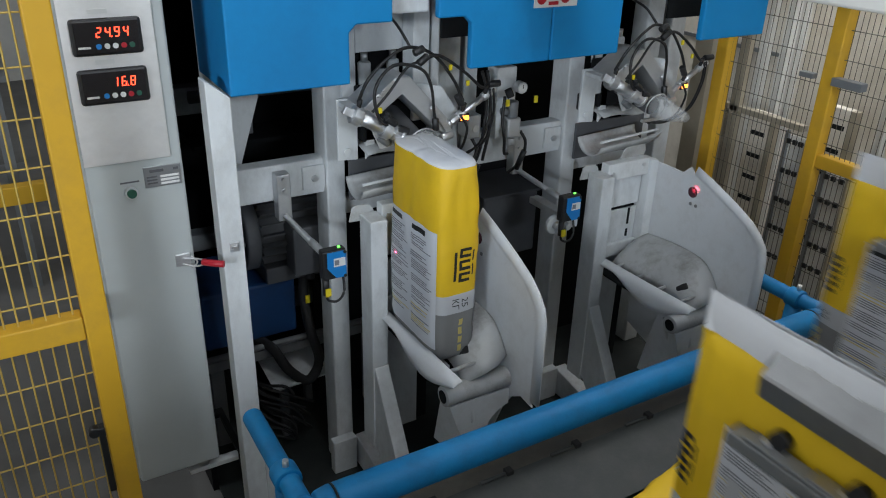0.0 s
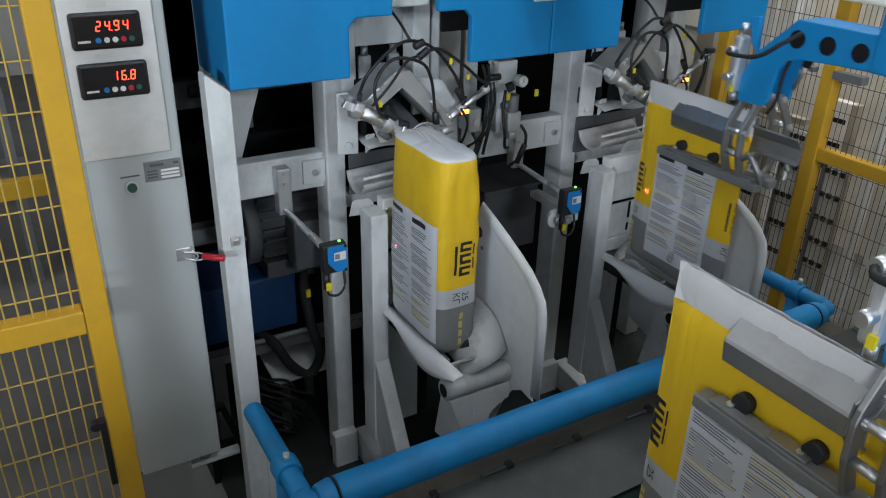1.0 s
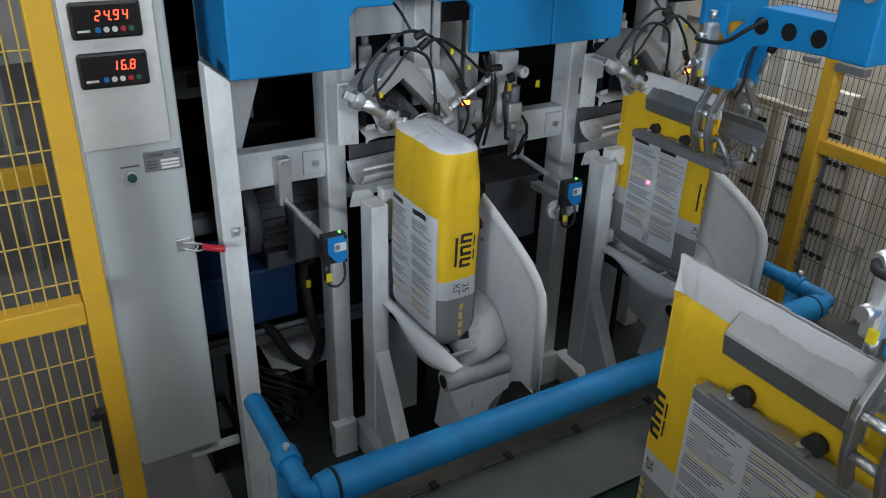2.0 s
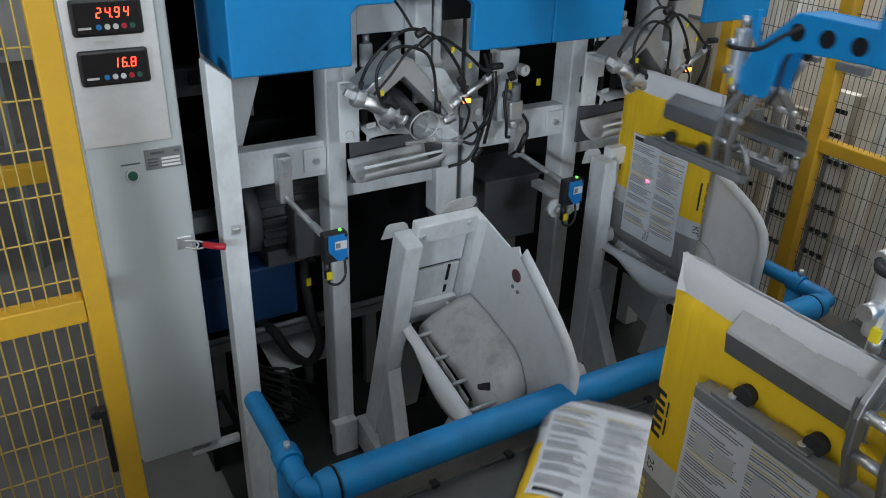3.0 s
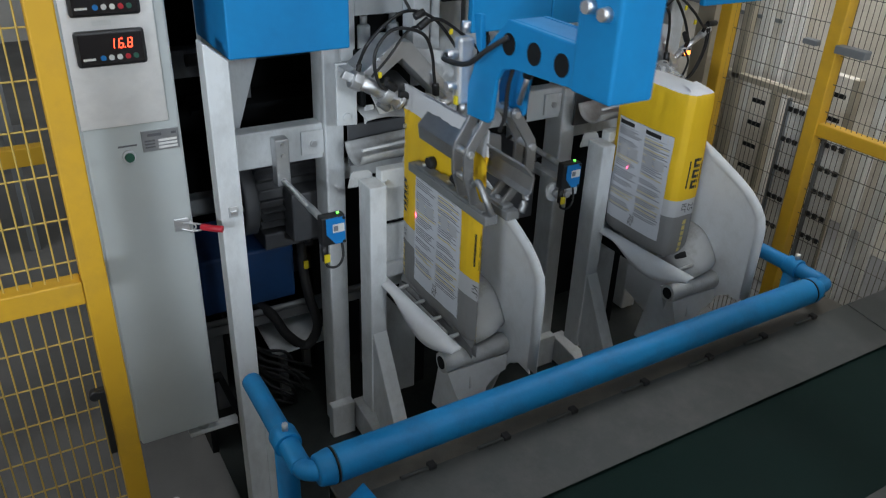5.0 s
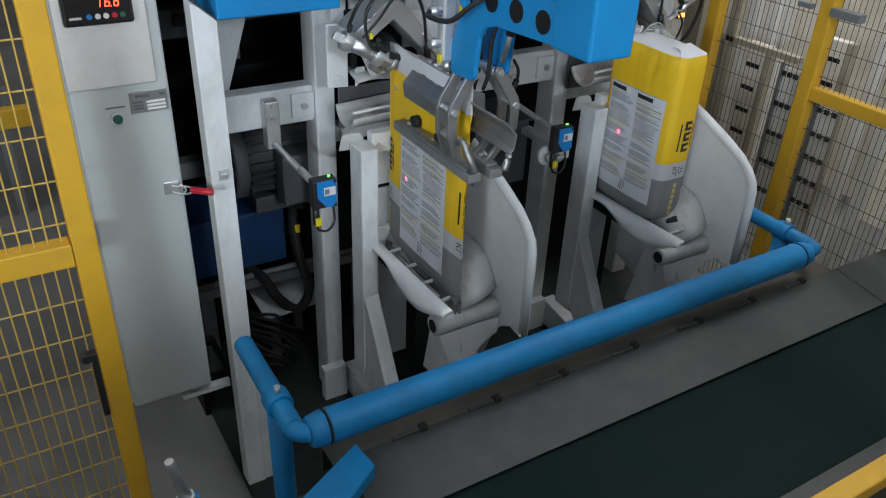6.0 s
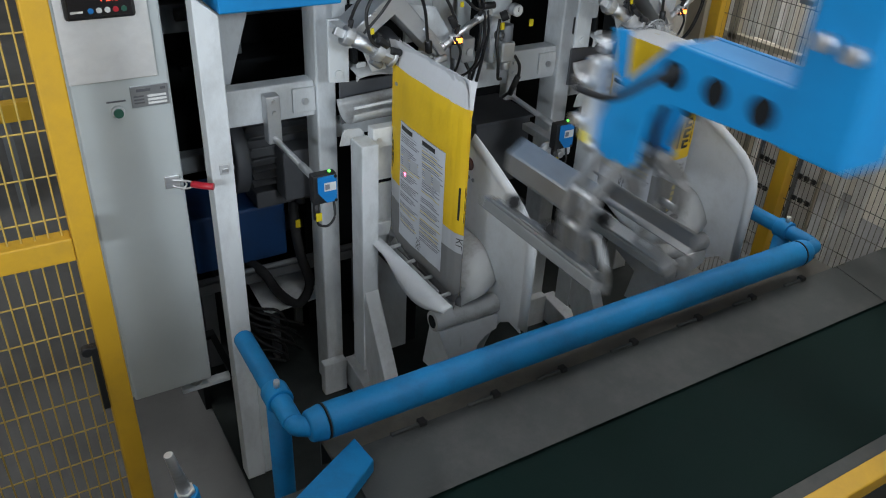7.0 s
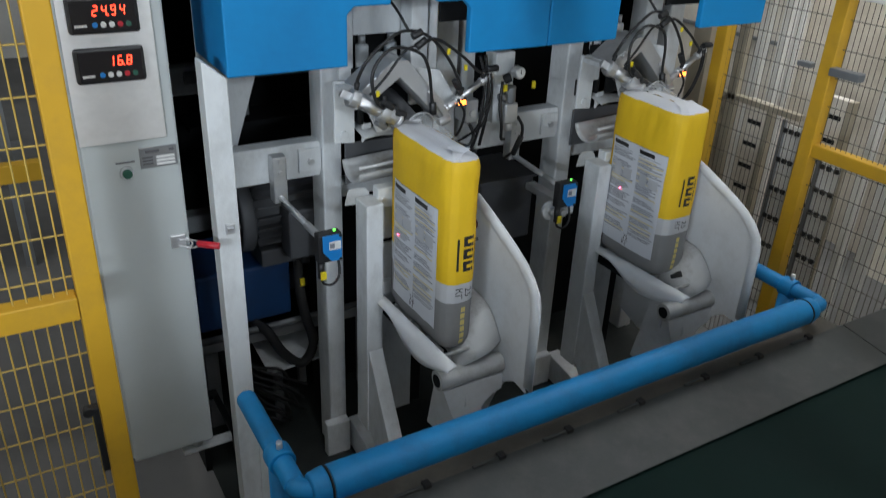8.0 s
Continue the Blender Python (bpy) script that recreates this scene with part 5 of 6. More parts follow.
def clamp_mount():
    """A round clamp that holds the second sensor's rod."""
    t = thing("rod_clamp", "small steel rod clamp with a round disc", "clamp")
    part("disc", cyl(B(), (1.60, 1.93, 0.955), (1.60, 1.915, 0.955), 0.034, n=24), M_GREY, t, bevel=0.003)
    part("knob", cyl(B(), (1.60, 1.914, 0.955), (1.60, 1.895, 0.955), 0.014, n=14), M_ALU, t, bevel=0.003)
    part("knob", cyl(B(), (1.645, 1.914, 0.945), (1.645, 1.895, 0.945), 0.013, n=14), M_ALU, t, bevel=0.003)
    part("plate", bx(B(), 1.62, 1.70, 1.915, 1.925, 0.93, 1.02), M_GREY, t, bevel=0.002)
    part("arm", bx(B(), 1.66, 1.70, 1.926, 2.149, 0.94, 0.965), M_GREY, t, bevel=0.002)
    return t


clamp_mount()


# ---- air preparation between the stations ----
def air_unit():
    t = thing("air_unit", "grey pneumatic regulator with round gauge and hoses", "regulator")
    part("back_rail", bx(B(), 1.455, 1.53, 2.10, 2.165, 1.23, 1.47), M_GREY, t, bevel=0.003)
    part("regulator", bx(B(), 1.47, 1.525, 2.05, 2.098, 1.24, 1.31), M_ALU, t, bevel=0.008)
    part("knob", cyl(B(), (1.497, 2.07, 1.31), (1.497, 2.07, 1.365), 0.021, n=16), M_GREYSTEEL, t, bevel=0.003)
    part("bowl", cyl(B(), (1.497, 2.07, 1.24), (1.497, 2.07, 1.215), 0.018, n=16), M_ALU, t, bevel=0.003)
    gg = part("gauge", cyl(B(), (1.525, 2.085, 1.408), (1.525, 2.055, 1.408), 0.0195, n=28), M_ALU, t, "round pressure gauge", bevel=0.002)
    part("dial", cyl(B(), (1.525, 2.0546, 1.408), (1.525, 2.0536, 1.408), 0.015, n=28), M_WHITE, gg)
    part("needle", bx(B(), 1.5235, 1.5265, 2.0526, 2.0533, 1.405, 1.419), M_INK, gg)
    part("valve", bx(B(), 1.335, 1.385, 2.08, 2.15, 1.25, 1.33), M_ALU, t, "small silver valve", bevel=0.006)
    part("valve_face", cyl(B(), (1.362, 2.0798, 1.285), (1.362, 2.075, 1.285), 0.012, n=18), M_WHITE, t)
    part("elbow", cyl(B(), (1.455, 2.05, 1.395), (1.475, 2.04, 1.405), 0.016, n=12), M_RUBBER, t, bevel=0.003)
    part("side_fitting", cyl(B(), (1.45, 2.06, 1.335), (1.47, 2.06, 1.335), 0.014, n=12), M_GREYSTEEL, t)
    for r in (((1.452, 2.05, 1.39), (1.44, 2.04, 1.32), (1.445, 2.03, 1.25), (1.455, 2.04, 1.20), (1.475, 2.05, 1.19)),
              ((1.53, 2.06, 1.26), (1.548, 2.05, 1.22), (1.542, 2.06, 1.15), (1.52, 2.10, 1.10)),
              ((1.36, 2.10, 1.25), (1.37, 2.08, 1.21), (1.345, 2.07, 1.18), (1.31, 2.08, 1.19)),
              ((1.385, 2.09, 1.47), (1.40, 2.08, 1.40), (1.39, 2.07, 1.30), (1.38, 2.08, 1.2), (1.34, 2.09, 1.12), (1.27, 2.10, 1.10)),
              ((1.405, 2.09, 1.47), (1.415, 2.08, 1.38), (1.41, 2.07, 1.28), (1.395, 2.08, 1.17))):
        part("hose", tube(B(), r, 0.0055, 8), M_BLACK, t)
    part("connector", cyl(B(), (1.375, 2.075, 1.16), (1.355, 2.08, 1.11), 0.0105, n=12), M_BLACK, t)
    part("connector", cyl(B(), (1.545, 2.05, 1.19), (1.535, 2.075, 1.12), 0.010, n=12), M_BLACK, t)
    for x, z in ((1.452, 1.372), (1.565, 1.372)):
        part("cable_tag", bx(B(), x - 0.006, x + 0.006, 2.03, 2.036, z - 0.011, z + 0.011), M_CABLEYEL, t, "yellow cable tag")
    return t


air_unit()


def signal_box():
    t = thing("signal_box", "small black sensor box with a lit orange window", "sensor")
    part("housing", bx(B(), 1.838, 1.872, 2.095, 2.149, 1.275, 1.335), M_BLACK, t, bevel=0.004)
    part("window", bx(B(), 1.843, 1.868, 2.0915, 2.0945, 1.295, 1.312), M_ORANGE, t, "lit orange window")
    part("cable", tube(B(), ((1.855, 2.12, 1.335), (1.853, 2.115, 1.38), (1.865, 2.11, 1.45), (1.87, 2.12, 1.53)), 0.004, 8), M_BLACK, t)
    part("cable_tag", bx(B(), 1.847, 1.861, 2.104, 2.110, 1.355, 1.378), M_CABLEYEL, t)
    return t


signal_box()


# ---- inside the machine ----
def motor(x, y, z):
    t = thing("electric_motor", "dusty dark grey electric motor with cooling fins", "motor", at=pose(x, y, z))
    part("body", cyl(B(), (0.03, 0, 0), (0.32, 0, 0), 0.105, n=32), M_MOTOR, t)
    for k in range(22):
        a = math.radians(-100 + k * 15)
        c, s = math.cos(a), math.sin(a)
        bm = prism(B(), ((0.103 * c - 0.002 * s, 0.103 * s + 0.002 * c), (0.13 * c - 0.002 * s, 0.13 * s + 0.002 * c), (0.13 * c + 0.002 * s, 0.13 * s - 0.002 * c), (0.103 * c + 0.002 * s, 0.103 * s - 0.002 * c)), "x", 0.05, 0.30)
        part("fin", bm, M_MOTOR, t)
    part("end_shield", cyl(B(), (0.0, 0, 0), (0.045, 0, 0), 0.125, n=32), M_MOTOR, t, bevel=0.008)
    part("bearing_cover", cyl(B(), (-0.02, 0, 0), (-0.001, 0, 0), 0.06, n=28), M_MOTOR, t, bevel=0.006)
    for k in range(6):
        a = k * math.tau / 6
        part("bolt", cyl(B(), (-0.012, 0.098 * math.cos(a), 0.098 * math.sin(a)), (-0.001, 0.098 * math.cos(a), 0.098 * math.sin(a)), 0.008, n=6), M_GREYSTEEL, t)
    part("terminal_box", bx(B(), 0.12, 0.26, -0.19, -0.108, -0.10, 0.06), M_MOTOR, t, bevel=0.006)
    part("gland", cyl(B(), (0.18, -0.15, -0.10), (0.18, -0.15, -0.135), 0.014, n=12), M_RUBBER, t)
    part("foot", bx(B(), 0.06, 0.30, -0.09, 0.09, -0.16, -0.106), M_MOTOR, t, bevel=0.004)
    return t


big = motor(0.665, 2.545, 0.865)
big.scale = (1.15, 1.15, 1.15)


def tank():
    t = thing("blower_tank", "dark blue painted steel housing below the motor", "housing")
    part("shell", bx(B(), 0.50, 0.85, 2.48, 2.80, 0.44, 0.668), M_DARKBLUE, t, bevel=0.012)
    part("skid", bx(B(), 0.48, 1.2, 2.46, 2.50, 0.36, 0.40), M_GREYSTEEL, t, bevel=0.003)
    part("skid", bx(B(), 0.48, 1.2, 2.78, 2.82, 0.36, 0.439), M_GREYSTEEL, t, bevel=0.003)
    for x in (0.5, 1.12):
        part("leg", bx(B(), x, x + 0.05, 2.462, 2.498, 0.02, 0.359), M_GREYSTEEL, t, bevel=0.003)
        part("leg", bx(B(), x, x + 0.05, 2.782, 2.818, 0.02, 0.359), M_GREYSTEEL, t, bevel=0.003)
    part("rail", cyl(B(), (0.48, 2.45, 0.425), (1.2, 2.45, 0.425), 0.012, n=10), M_GREYSTEEL, t)
    return t


tank()


def loose_hose():
    t = thing("loop_hose", "thick black hose hanging in a loop", "hose")
    part("hose", tube(B(), ((0.88, 2.47, 0.69), (0.86, 2.42, 0.60), (0.865, 2.38, 0.48), (0.885, 2.36, 0.36), (0.835, 2.36, 0.285), (0.77, 2.38, 0.34), (0.73, 2.42, 0.42), (0.70, 2.5, 0.43)), 0.019, 12), M_RUBBER, t)
    part("cable_tag", bx(B(), 0.855, 0.872, 2.388, 2.395, 0.60, 0.63), M_CABLEYEL, t, "yellow cable tag")
    return t


loose_hose()


def floor_sheet():
    bm = prism(B(), ((0.70, 2.34), (0.93, 2.36), (0.97, 2.64), (0.71, 2.62)), "z", 0.285, 0.291)
    t = thing("cover_sheet", "pale grey cover plate lying on a stand inside the machine", "plate")
    part("plate", bm, M_GREY, t, bevel=0.001)
    for x, y in ((0.74, 2.40), (0.90, 2.58)):
        part("leg", bx(B(), x, x + 0.03, y, y + 0.03, 0.02, 0.2845), M_GREYSTEEL, t)
    return t


floor_sheet()


def cross_pipes():
    t = thing("inner_pipes", "grey pipes on saddles inside the machine", "pipe")
    part("pipe", cyl(B(), (0.60, 2.75, 1.31), (1.10, 2.75, 1.31), 0.022, n=16), M_GREYSTEEL, t)
    part("pipe", tube(B(), ((0.85, 2.75, 1.33), (0.95, 2.74, 1.35), (1.05, 2.72, 1.42)), 0.026, 12), M_GREYSTEEL, t)
    for x in (0.70, 0.80):
        part("saddle", bx(B(), x - 0.012, x + 0.012, 2.722, 2.778, 1.16, 1.285), M_GREYSTEEL, t, bevel=0.003)
    # shelf coloured near-black for the shade it lies in
    part("shelf", bx(B(), 0.58, 1.15, 2.66, 2.84, 1.14, 1.158), M_SHADE, t)
    part("bracket", bx(B(), 1.14, 1.16, 2.66, 3.3, 1.10, 1.139), M_GREYSTEEL, t)
    return t


cross_pipes()


def gear_box():
    t = thing("drive_box", "dark grey steel drive housing behind the posts", "housing")
    part("shell", bx(B(), 1.55, 1.80, 2.28, 2.52, 0.66, 0.92), M_MOTOR, t, bevel=0.008)
    part("lip", bx(B(), 1.54, 1.81, 2.27, 2.53, 0.921, 0.932), M_MOTOR, t, bevel=0.002)
    part("stand", bx(B(), 1.60, 1.66, 2.35, 2.42, 0.02, 0.659), M_GREYSTEEL, t, bevel=0.003)
    part("stand", bx(B(), 1.70, 1.76, 2.35, 2.42, 0.02, 0.659), M_GREYSTEEL, t, bevel=0.003)
    part("motor_shell", cyl(B(), (1.40, 2.40, 0.80), (1.549, 2.40, 0.80), 0.08, n=24), M_MOTOR, t, bevel=0.006)
    return t


gear_box()


def cable_bundle():
    t = thing("cable_bundle", "loose bundle of thin black cables on the floor", "cable")
    rnd = random.Random(4)
    for k in range(12):
        z = 0.12 + 0.02 * k
        p = [(0.58 + rnd.uniform(-0.02, 0.02), 2.55, z + 0.2), (0.62 + rnd.uniform(0, 0.05), 2.40, z + rnd.uniform(-0.02, 0.03)), (0.70 + rnd.uniform(0, 0.06), 2.32, z - 0.03), (0.80 + rnd.uniform(-0.04, 0.05), 2.36, max(0.03, z - 0.14))]
        part("cable", tube(B(), p, 0.006, 6), M_RUBBER, t)
    return t


cable_bundle()


def post_catch():
    t = thing("latch_catch", "small steel catch plate screwed to the post", "catch")
    part("plate", bx(B(), 0.4645, 0.4885, 1.8405, 1.8455, 1.137, 1.164), M_ALU, t, bevel=0.001)
    part("hook", bx(B(), 0.469, 0.485, 1.835, 1.8402, 1.146, 1.155), M_STEEL, t, bevel=0.001)
    return t


post_catch()


def end_plates():
    for k, (x, z) in enumerate(((0.842, 1.175), (1.77, 1.175))):
        t = thing("end_plate", "grey bolted end plate of the cross beam", "plate", "end plates")
        part("plate", bx(B(), x - 0.055, x + 0.018, 2.158, 2.1685, z - 0.036, z + 0.04), M_GREY, t, bevel=0.002)
        part("bolt", cyl(B(), (x - 0.018, 2.1575, z), (x - 0.018, 2.148, z), 0.011, n=6), M_ALU, t, bevel=0.001)


end_plates()


def warning_sign():
    t = thing("warning_sign", "white sticker with red pictograms on the blue hood", "sign")
    part("sheet", bx(B(), 1.39, 1.545, 1.8465, 1.8495, 1.70, 1.80), M_WHITE, t)
    for x in (1.415, 1.50):
        part("pictogram", cyl(B(), (x, 1.846, 1.726), (x, 1.8450, 1.726), 0.017, n=24), M_RED, t)
    part("pictogram", bx(B(), 1.440, 1.475, 1.845, 1.846, 1.706, 1.716), M_RED, t)
    return t


warning_sign()


# ---- beyond the right fence ----
def far_panels():
    # pale sheet walls of the neighbouring line
    for y0, y1, x in ((2.62, 3.7, 3.75), (1.2, 2.18, 4.1), (-0.5, 1.15, 4.6), (3.75, 5.5, 4.2)):
        t = thing("side_panel", "pale cream sheet-metal panel of the next line", "panel", "cream panels")
        part("sheet", bx(B(), x, x + 0.03, y0, y1, 0.0, 2.6), M_CREAM, t, bevel=0.003)
        part("frame", bx(B(), x - 0.03, x - 0.001, y0, y0 + 0.05, 0, 2.6), M_WHITEWALL, t, bevel=0.003)
        part("frame", bx(B(), x - 0.03, x - 0.001, y1 - 0.05, y1, 0, 2.6), M_CREAM, t, bevel=0.003)
        part("seam", bx(B(), x - 0.012, x - 0.001, y0 + 0.05, y1 - 0.05, 1.18, 1.20), M_GREYSTEEL, t)
    for y, x, h in ((2.40, 3.3, 1.0), (2.06, 3.4, 1.1)):
        t = thing("slotted_upright", "cream steel upright with dark slots", "upright", "slotted uprights")
        part("upright", bx(B(), x, x + 0.05, y, y + 0.125, 0, h), M_CREAM, t, bevel=0.003)
        z = 0.08
        # no openings cut: near-black strips give the slots' shade
        while z < h - 0.08:
            part("slot", bx(B(), x - 0.0025, x - 0.0012, y + 0.016, y + 0.096, z, z + 0.022), M_SHADE, t)
            z += 0.115
        part("edge", bx(B(), x - 0.004, x + 0.04, y - 0.030, y - 0.002, 0, h), M_WIRE_PALE, t)
    t = thing("side_panel", "pale cream sheet-metal wall beyond the fence", "panel", "cream panels")
    part("sheet", bx(B(), 4.3, 4.33, 1.0, 6.0, 0.0, 3.2), M_CREAM, t, bevel=0.003)
    part("rail", bx(B(), 4.27, 4.299, 1.0, 6.0, 1.5, 1.56), M_CREAM, t, bevel=0.003)
    for y, x, w, z0, z1 in ((1.845, 3.34, 0.045, 0.0, 1.5), (1.735, 3.36, 0.06, 0.0, 1.5), (1.60, 3.5, 0.07, 0.0, 2.4), (1.42, 3.6, 0.07, 0.0, 2.4), (2.52, 3.5, 0.06, 0.0, 2.4), (2.72, 3.6, 0.06, 0.0, 2.4)):
        t = thing("white_upright", "white painted steel upright of the next line", "upright", "white uprights")
        part("web", bx(B(), x, x + 0.03, y, y + w, z0, z1), M_WHITEWALL, t, bevel=0.003)
        part("flange", bx(B(), x - 0.02, x - 0.0005, y, y + 0.010, z0, z1), M_WHITEWALL, t, bevel=0.001)
    for y0, y1, x, z0, z1, n in ((2.165, 2.268, 3.27, 0.15, 0.95, 6), (1.915, 2.035, 3.26, 0.33, 0.85, 5)):
        t = thing("rung_frame", "pale steel ladder frame with dark triple rungs", "frame", "rung frames")
        part("backing", bx(B(), x + 0.012, x + 0.018, y0, y1, 0.0, z1), M_WHITEWALL, t, bevel=0.001)
        part("dark_edge", bx(B(), x - 0.006, x + 0.011, y1 - 0.008, y1 + 0.010, 0.0, z1 + 0.02), M_GREYSTEEL, t, bevel=0.002)
        part("edge", bx(B(), x - 0.004, x + 0.011, y0 - 0.008, y0 + 0.004, 0.0, z1), M_WIRE_PALE, t, bevel=0.002)
        for k in range(n):
            z = z0 + 0.03 + (z1 - z0 - 0.06) * k / (n - 1)
            rung = part("rung", bx(B(), x - 0.002, x + 0.006, y0 + 0.006, y1 - 0.010, z, z + 0.007), M_GREYSTEEL, t, bevel=0.001)
            for f in (0.18, 0.5, 0.82):
                yy = y0 + (y1 - y0) * f
                part("block", bx(B(), x - 0.012, x - 0.0025, yy - 0.012, yy + 0.012, z - 0.008, z + 0.016), M_BLACK, rung, bevel=0.002)
    t = thing("gate_frame", "brownish steel frame beyond the fence", "frame")
    for b in ((3.2, 3.24, 2.60, 2.66, 0, 1.0), (3.2, 3.24, 2.15, 2.66, 1.001, 1.03), (3.2, 3.24, 2.53, 2.58, 0, 2.4), (3.2, 3.24, 2.75, 2.86, 0, 2.4)):
        part("bar", bx(B(), *b), M_WIRE_PALE, t, bevel=0.002)
    t = thing("fence_lock", "grey safety lock on the fence post", "lock")
    part("case", bx(B(), 2.66, 2.70, 1.60, 1.72, 1.375, 1.405), M_GREYSTEEL, t, bevel=0.003)
    part("bolt", bx(B(), 2.665, 2.695, 1.80, 1.86, 1.38, 1.40), M_GREYSTEEL, t, bevel=0.003)


far_panels()


def far_left():
    t = thing("storage_rack", "dim grey shelving beyond the fence", "rack")
    for x in (-1.4, -0.7, 0.0):
        part("upright", bx(B(), x, x + 0.05, 4.2, 4.26, 0, 2.6), M_GREYSTEEL, t)
    for z in (0.5, 1.1, 1.7):
        part("shelf", bx(B(), -1.45, 0.1, 4.15, 4.7, z, z + 0.03), M_GREYSTEEL, t)
    t = thing("yellow_barrier", "yellow painted rail barrier farther back", "barrier")
    part("rail", bx(B(), -2.0, 0.12, 3.0, 3.05, 0.92, 0.99), M_YELLOW, t, bevel=0.004)
    part("post", bx(B(), -1.9, -1.84, 3.0, 3.06, 0, 0.919), M_YELLOW, t, bevel=0.004)


far_left()


def adjust_handle():
    t = thing("adjusting_handle", "silver threaded handle on a blue pivot", "handle")
    part("rod", cyl(B(), (0.145, 1.25, 0.828), (0.166, 1.25, 0.705), 0.010, 0.015, 14), M_STEEL, t, bevel=0.002)
    part("pivot", cyl(B(), (0.166, 1.25, 0.705), (0.17, 1.25, 0.66), 0.026, n=18), M_BLUE_PIPE, t, bevel=0.004)
    part("stem", bx(B(), 0.145, 0.195, 1.225, 1.275, 0.0, 0.659), M_BLUE_PIPE, t, bevel=0.004)
    part("nut", cyl(B(), (0.1645, 1.25, 0.715), (0.166, 1.25, 0.704), 0.021, n=6), M_ALU, t)
    return t


adjust_handle()


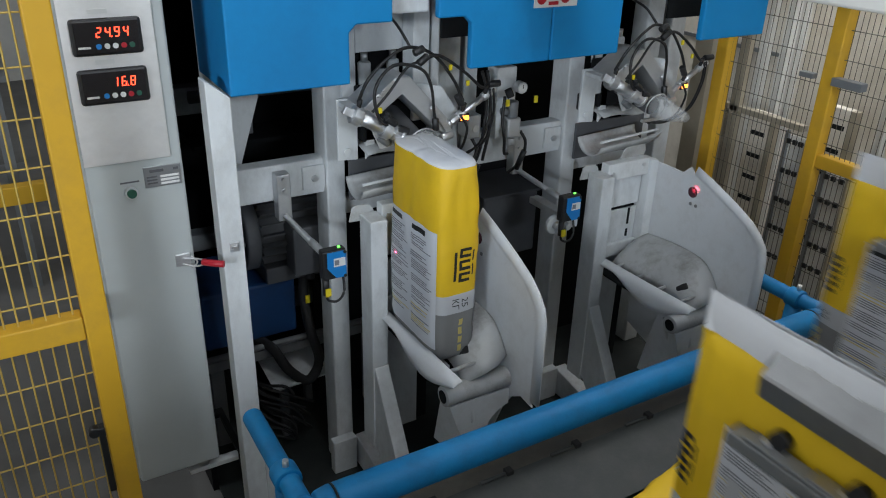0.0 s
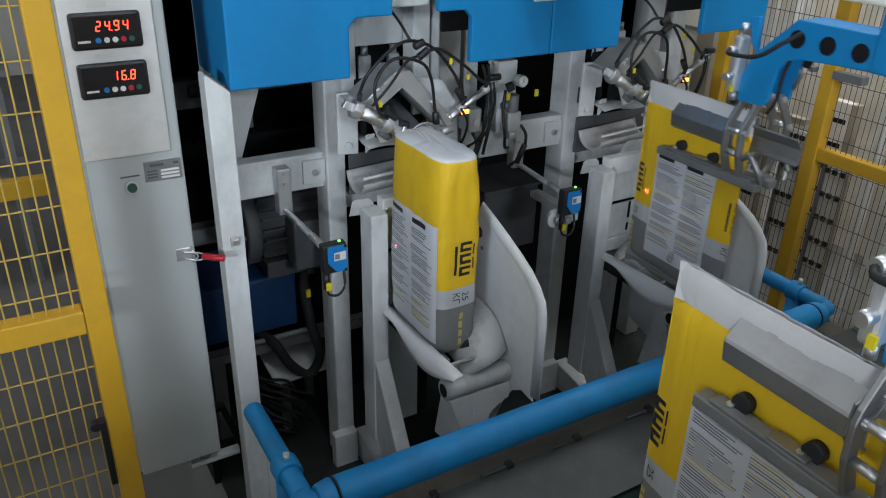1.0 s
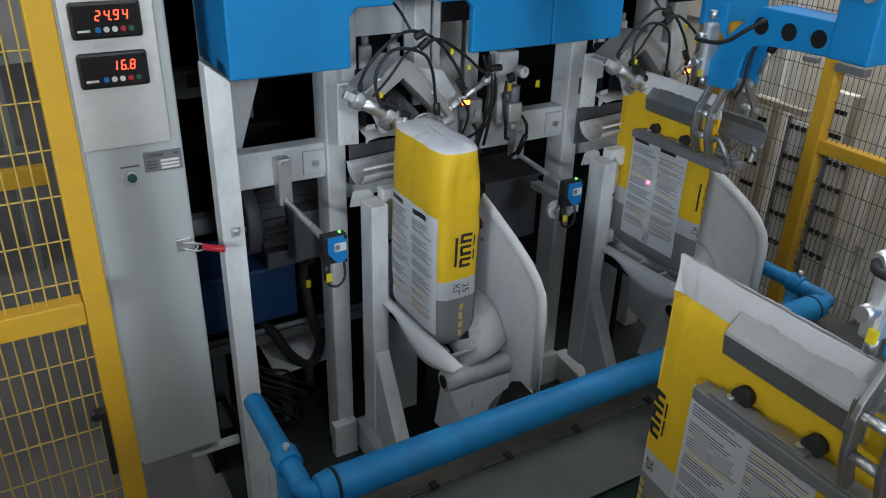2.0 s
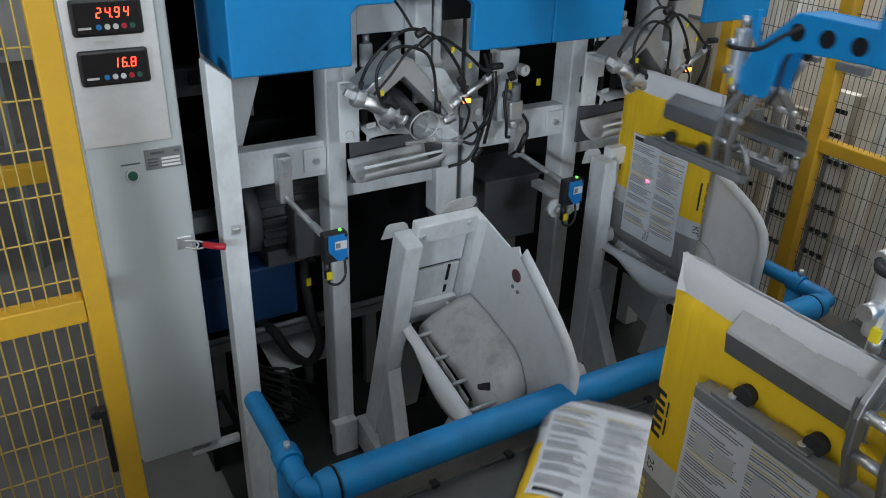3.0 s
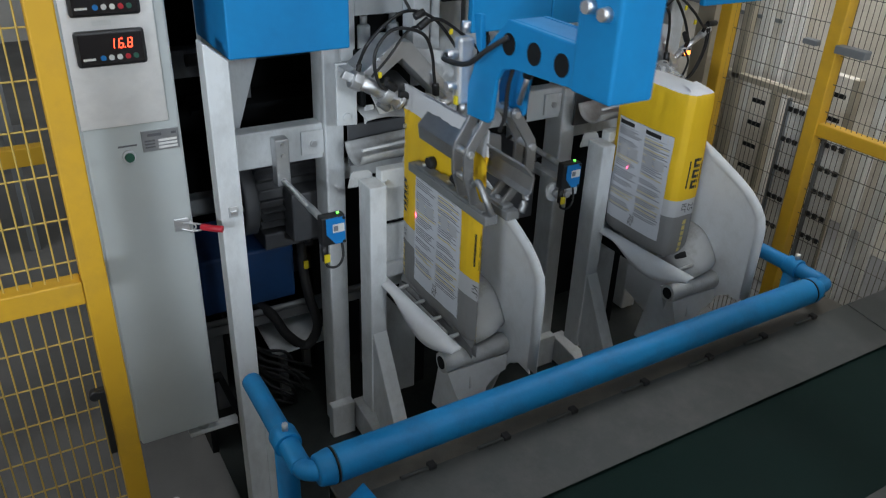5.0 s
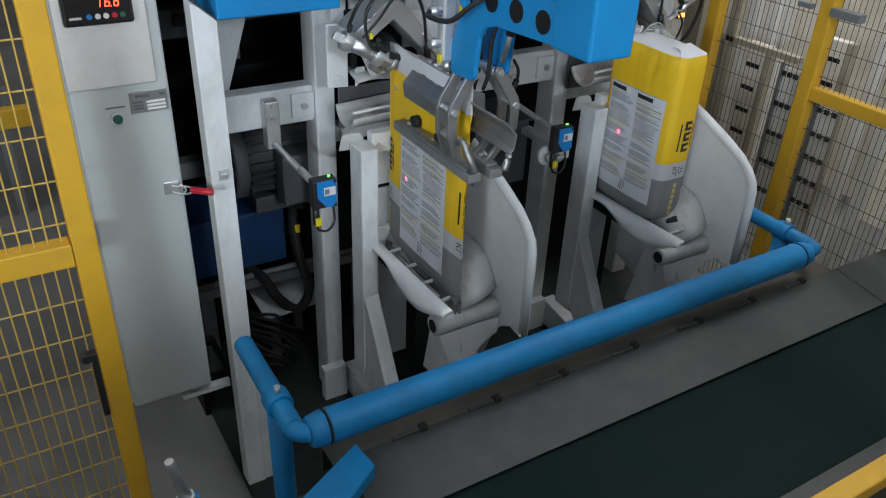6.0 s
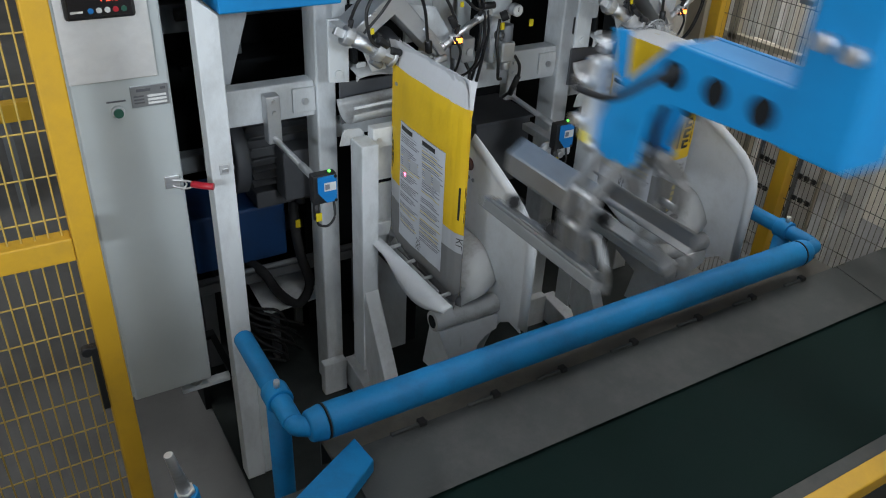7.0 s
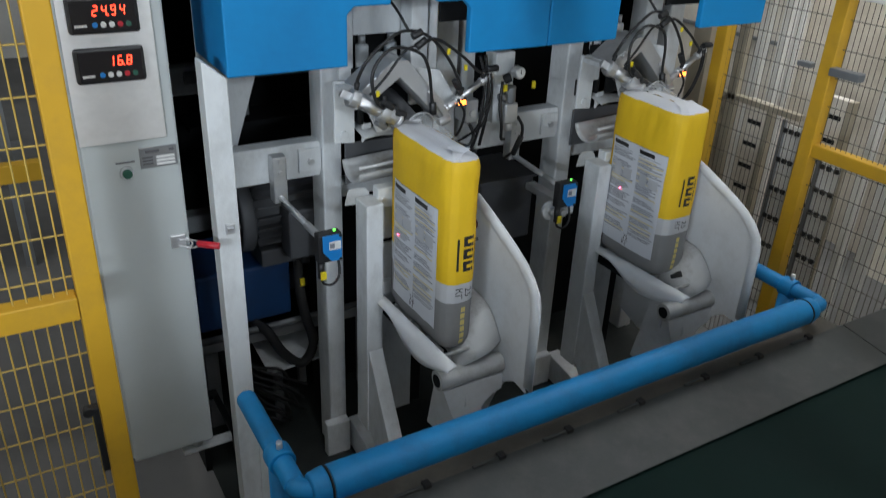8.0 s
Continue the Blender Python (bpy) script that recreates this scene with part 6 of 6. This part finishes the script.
# ---- what moves ----
def motions():
    # sacks hang by their label corner from the gripper
    def from_corner(x, y, z):
        return (x + 0.005, y - 0.126, z - 0.418)
    # second station
    ya = [(0.0, 1.83, 0.972, 1.238), (0.1, 1.84, 1.092, 1.235), (0.2, 1.845, 1.212, 1.228), (0.3, 1.85, 1.326, 1.225), (0.5, 1.862, 1.512, 1.224), (0.7, 1.87, 1.645, 1.222), (1.0, 1.876, 1.752, 1.216),
          (1.5, 1.88, 1.876, 1.206), (2.8, 1.88, 1.876, 1.206)]
    walk(sack_a, [(t, pose(*from_corner(x, y, z))) for t, x, y, z in ya] + [(3.6, pose(1.885, 1.735, 0.792)), (5.0, pose(1.888, 1.755, 0.796)), (8.0, pose(1.888, 1.757, 0.798))])
    for ob, rule in pieces_a:
        walk(ob, [(t, rule(hx)) for t, hx in ((0.0, 0.010), (1.5, 0.010), (3.0, 0.014), (3.6, 0.028), (4.5, 0.060), (6.0, 0.074), (8.0, 0.078))])
    walk(grip_a, [(t, pose(x, y, z)) for t, x, y, z in ya] + [(t, pose(1.88, y, 1.206)) for t, y in ((2.9, 1.825), (3.0, 1.765), (3.1, 1.70), (3.2, 1.59), (3.3, 1.44), (3.4, 1.20), (3.6, 0.62), (4.0, 0.0), (8.0, -0.3))])
    # first station
    yb = [(0.0, 0.945, 0.64, 1.24), (0.15, 0.952, 0.705, 1.245), (0.3, 0.952, 0.716, 1.245), (3.2, 0.952, 0.716, 1.245), (3.4, 0.953, 0.775, 1.243), (3.6, 0.96, 0.945, 1.238), (3.8, 0.972, 1.19, 1.22), (4.0, 0.983, 1.41, 1.206),
          (4.2, 0.988, 1.56, 1.213), (4.5, 0.99, 1.652, 1.220), (5.2, 0.992, 1.82, 1.206), (6.5, 0.992, 1.832, 1.208)]
    walk(sack_b, [(t, pose(*from_corner(x, y, z))) for t, x, y, z in yb] + [(7.0, pose(1.0, 1.705, 0.79)), (8.0, pose(1.01, 1.72, 0.797))])
    for ob, rule in pieces_b:
        walk(ob, [(t, rule(hx)) for t, hx in ((0.0, 0.010), (6.4, 0.010), (7.0, 0.018), (7.5, 0.038), (8.0, 0.056))])
    walk(grip_b, [(t, pose(x, y, z)) for t, x, y, z in yb] + [(t, pose(0.992, y, 1.204)) for t, y in ((6.6, 1.77), (6.75, 1.60), (6.9, 1.41), (7.0, 1.30), (7.2, 1.09), (7.4, 0.87), (7.6, 0.60), (7.8, 0.32), (8.0, 0.06))])
    for jaws, t0, t1 in ((jaws_a, 2.6, 2.9), (jaws_b, 6.1, 6.5)):
        for jaw, s in zip(jaws, (1, -1)):
            jx, jz = JAWS[-s]
            shut, wide = pose(jx, 0, jz), pose(jx, 0, jz, 0, s * 14, 0)
            walk(jaw, [(0.0, shut), (t0, shut), (t1, wide), (8.0, wide)])
    # first chair tips the filled sack on to the belt
    walk(chair_1, [(t, CHAIR @ pose(0, 0, 0, a)) for t, a in ((0.0, 0), (2.0, 0), (2.3, 10), (2.6, 22), (2.8, 15), (3.05, 15), (3.2, 8), (3.35, 0), (8.0, 0))])
    up, lie = (1.006, 1.728, 0.795), Euler((0, radians(-84), radians(72))).to_quaternion()
    tip = Euler((radians(26), 0, 0)).to_quaternion()

    def falling(f, x, y, z):
        return Matrix.Translation((x, y, z)) @ tip.slerp(lie, f).to_matrix().to_4x4()
    walk(sack_1, [(0.0, pose(*up)), (2.0, pose(*up)), (2.2, pose(1.01, 1.71, 0.80, 6)), (2.4, pose(1.01, 1.62, 0.84, 26)), (2.55, falling(0.3, 1.01, 1.53, 0.86)), (2.7, falling(0.65, 1.03, 1.41, 0.85)),
                  (2.8, falling(0.85, 1.06, 1.34, 0.82)), (2.9, pose(1.16, 1.26, 0.76, 0, -88, 58)), (3.0, pose(1.234, 1.184, 0.70, 0, -90, 40)), (3.2, pose(1.16, 1.03, 0.70, 0, -90, 34)),
                  (3.5, pose(0.96, 0.91, 0.70, 0, -90, 28)), (4.0, pose(0.55, 0.88, 0.70, 0, -90, 20)), (8.0, pose(-2.8, 0.88, 0.70, 0, -90, 20))])
    walk(sack_0, [(0.0, pose(1.66, 0.92, 0.70, 0, -90, 12)), (0.3, pose(1.40, 0.89, 0.70, 0, -90, 12)), (0.6, pose(1.08, 0.88, 0.70, 0, -90, 12)), (3.0, pose(-1.5, 0.88, 0.70, 0, -90, 12)), (8.0, pose(-4.6, 0.88, 0.70, 0, -90, 12))])


motions()
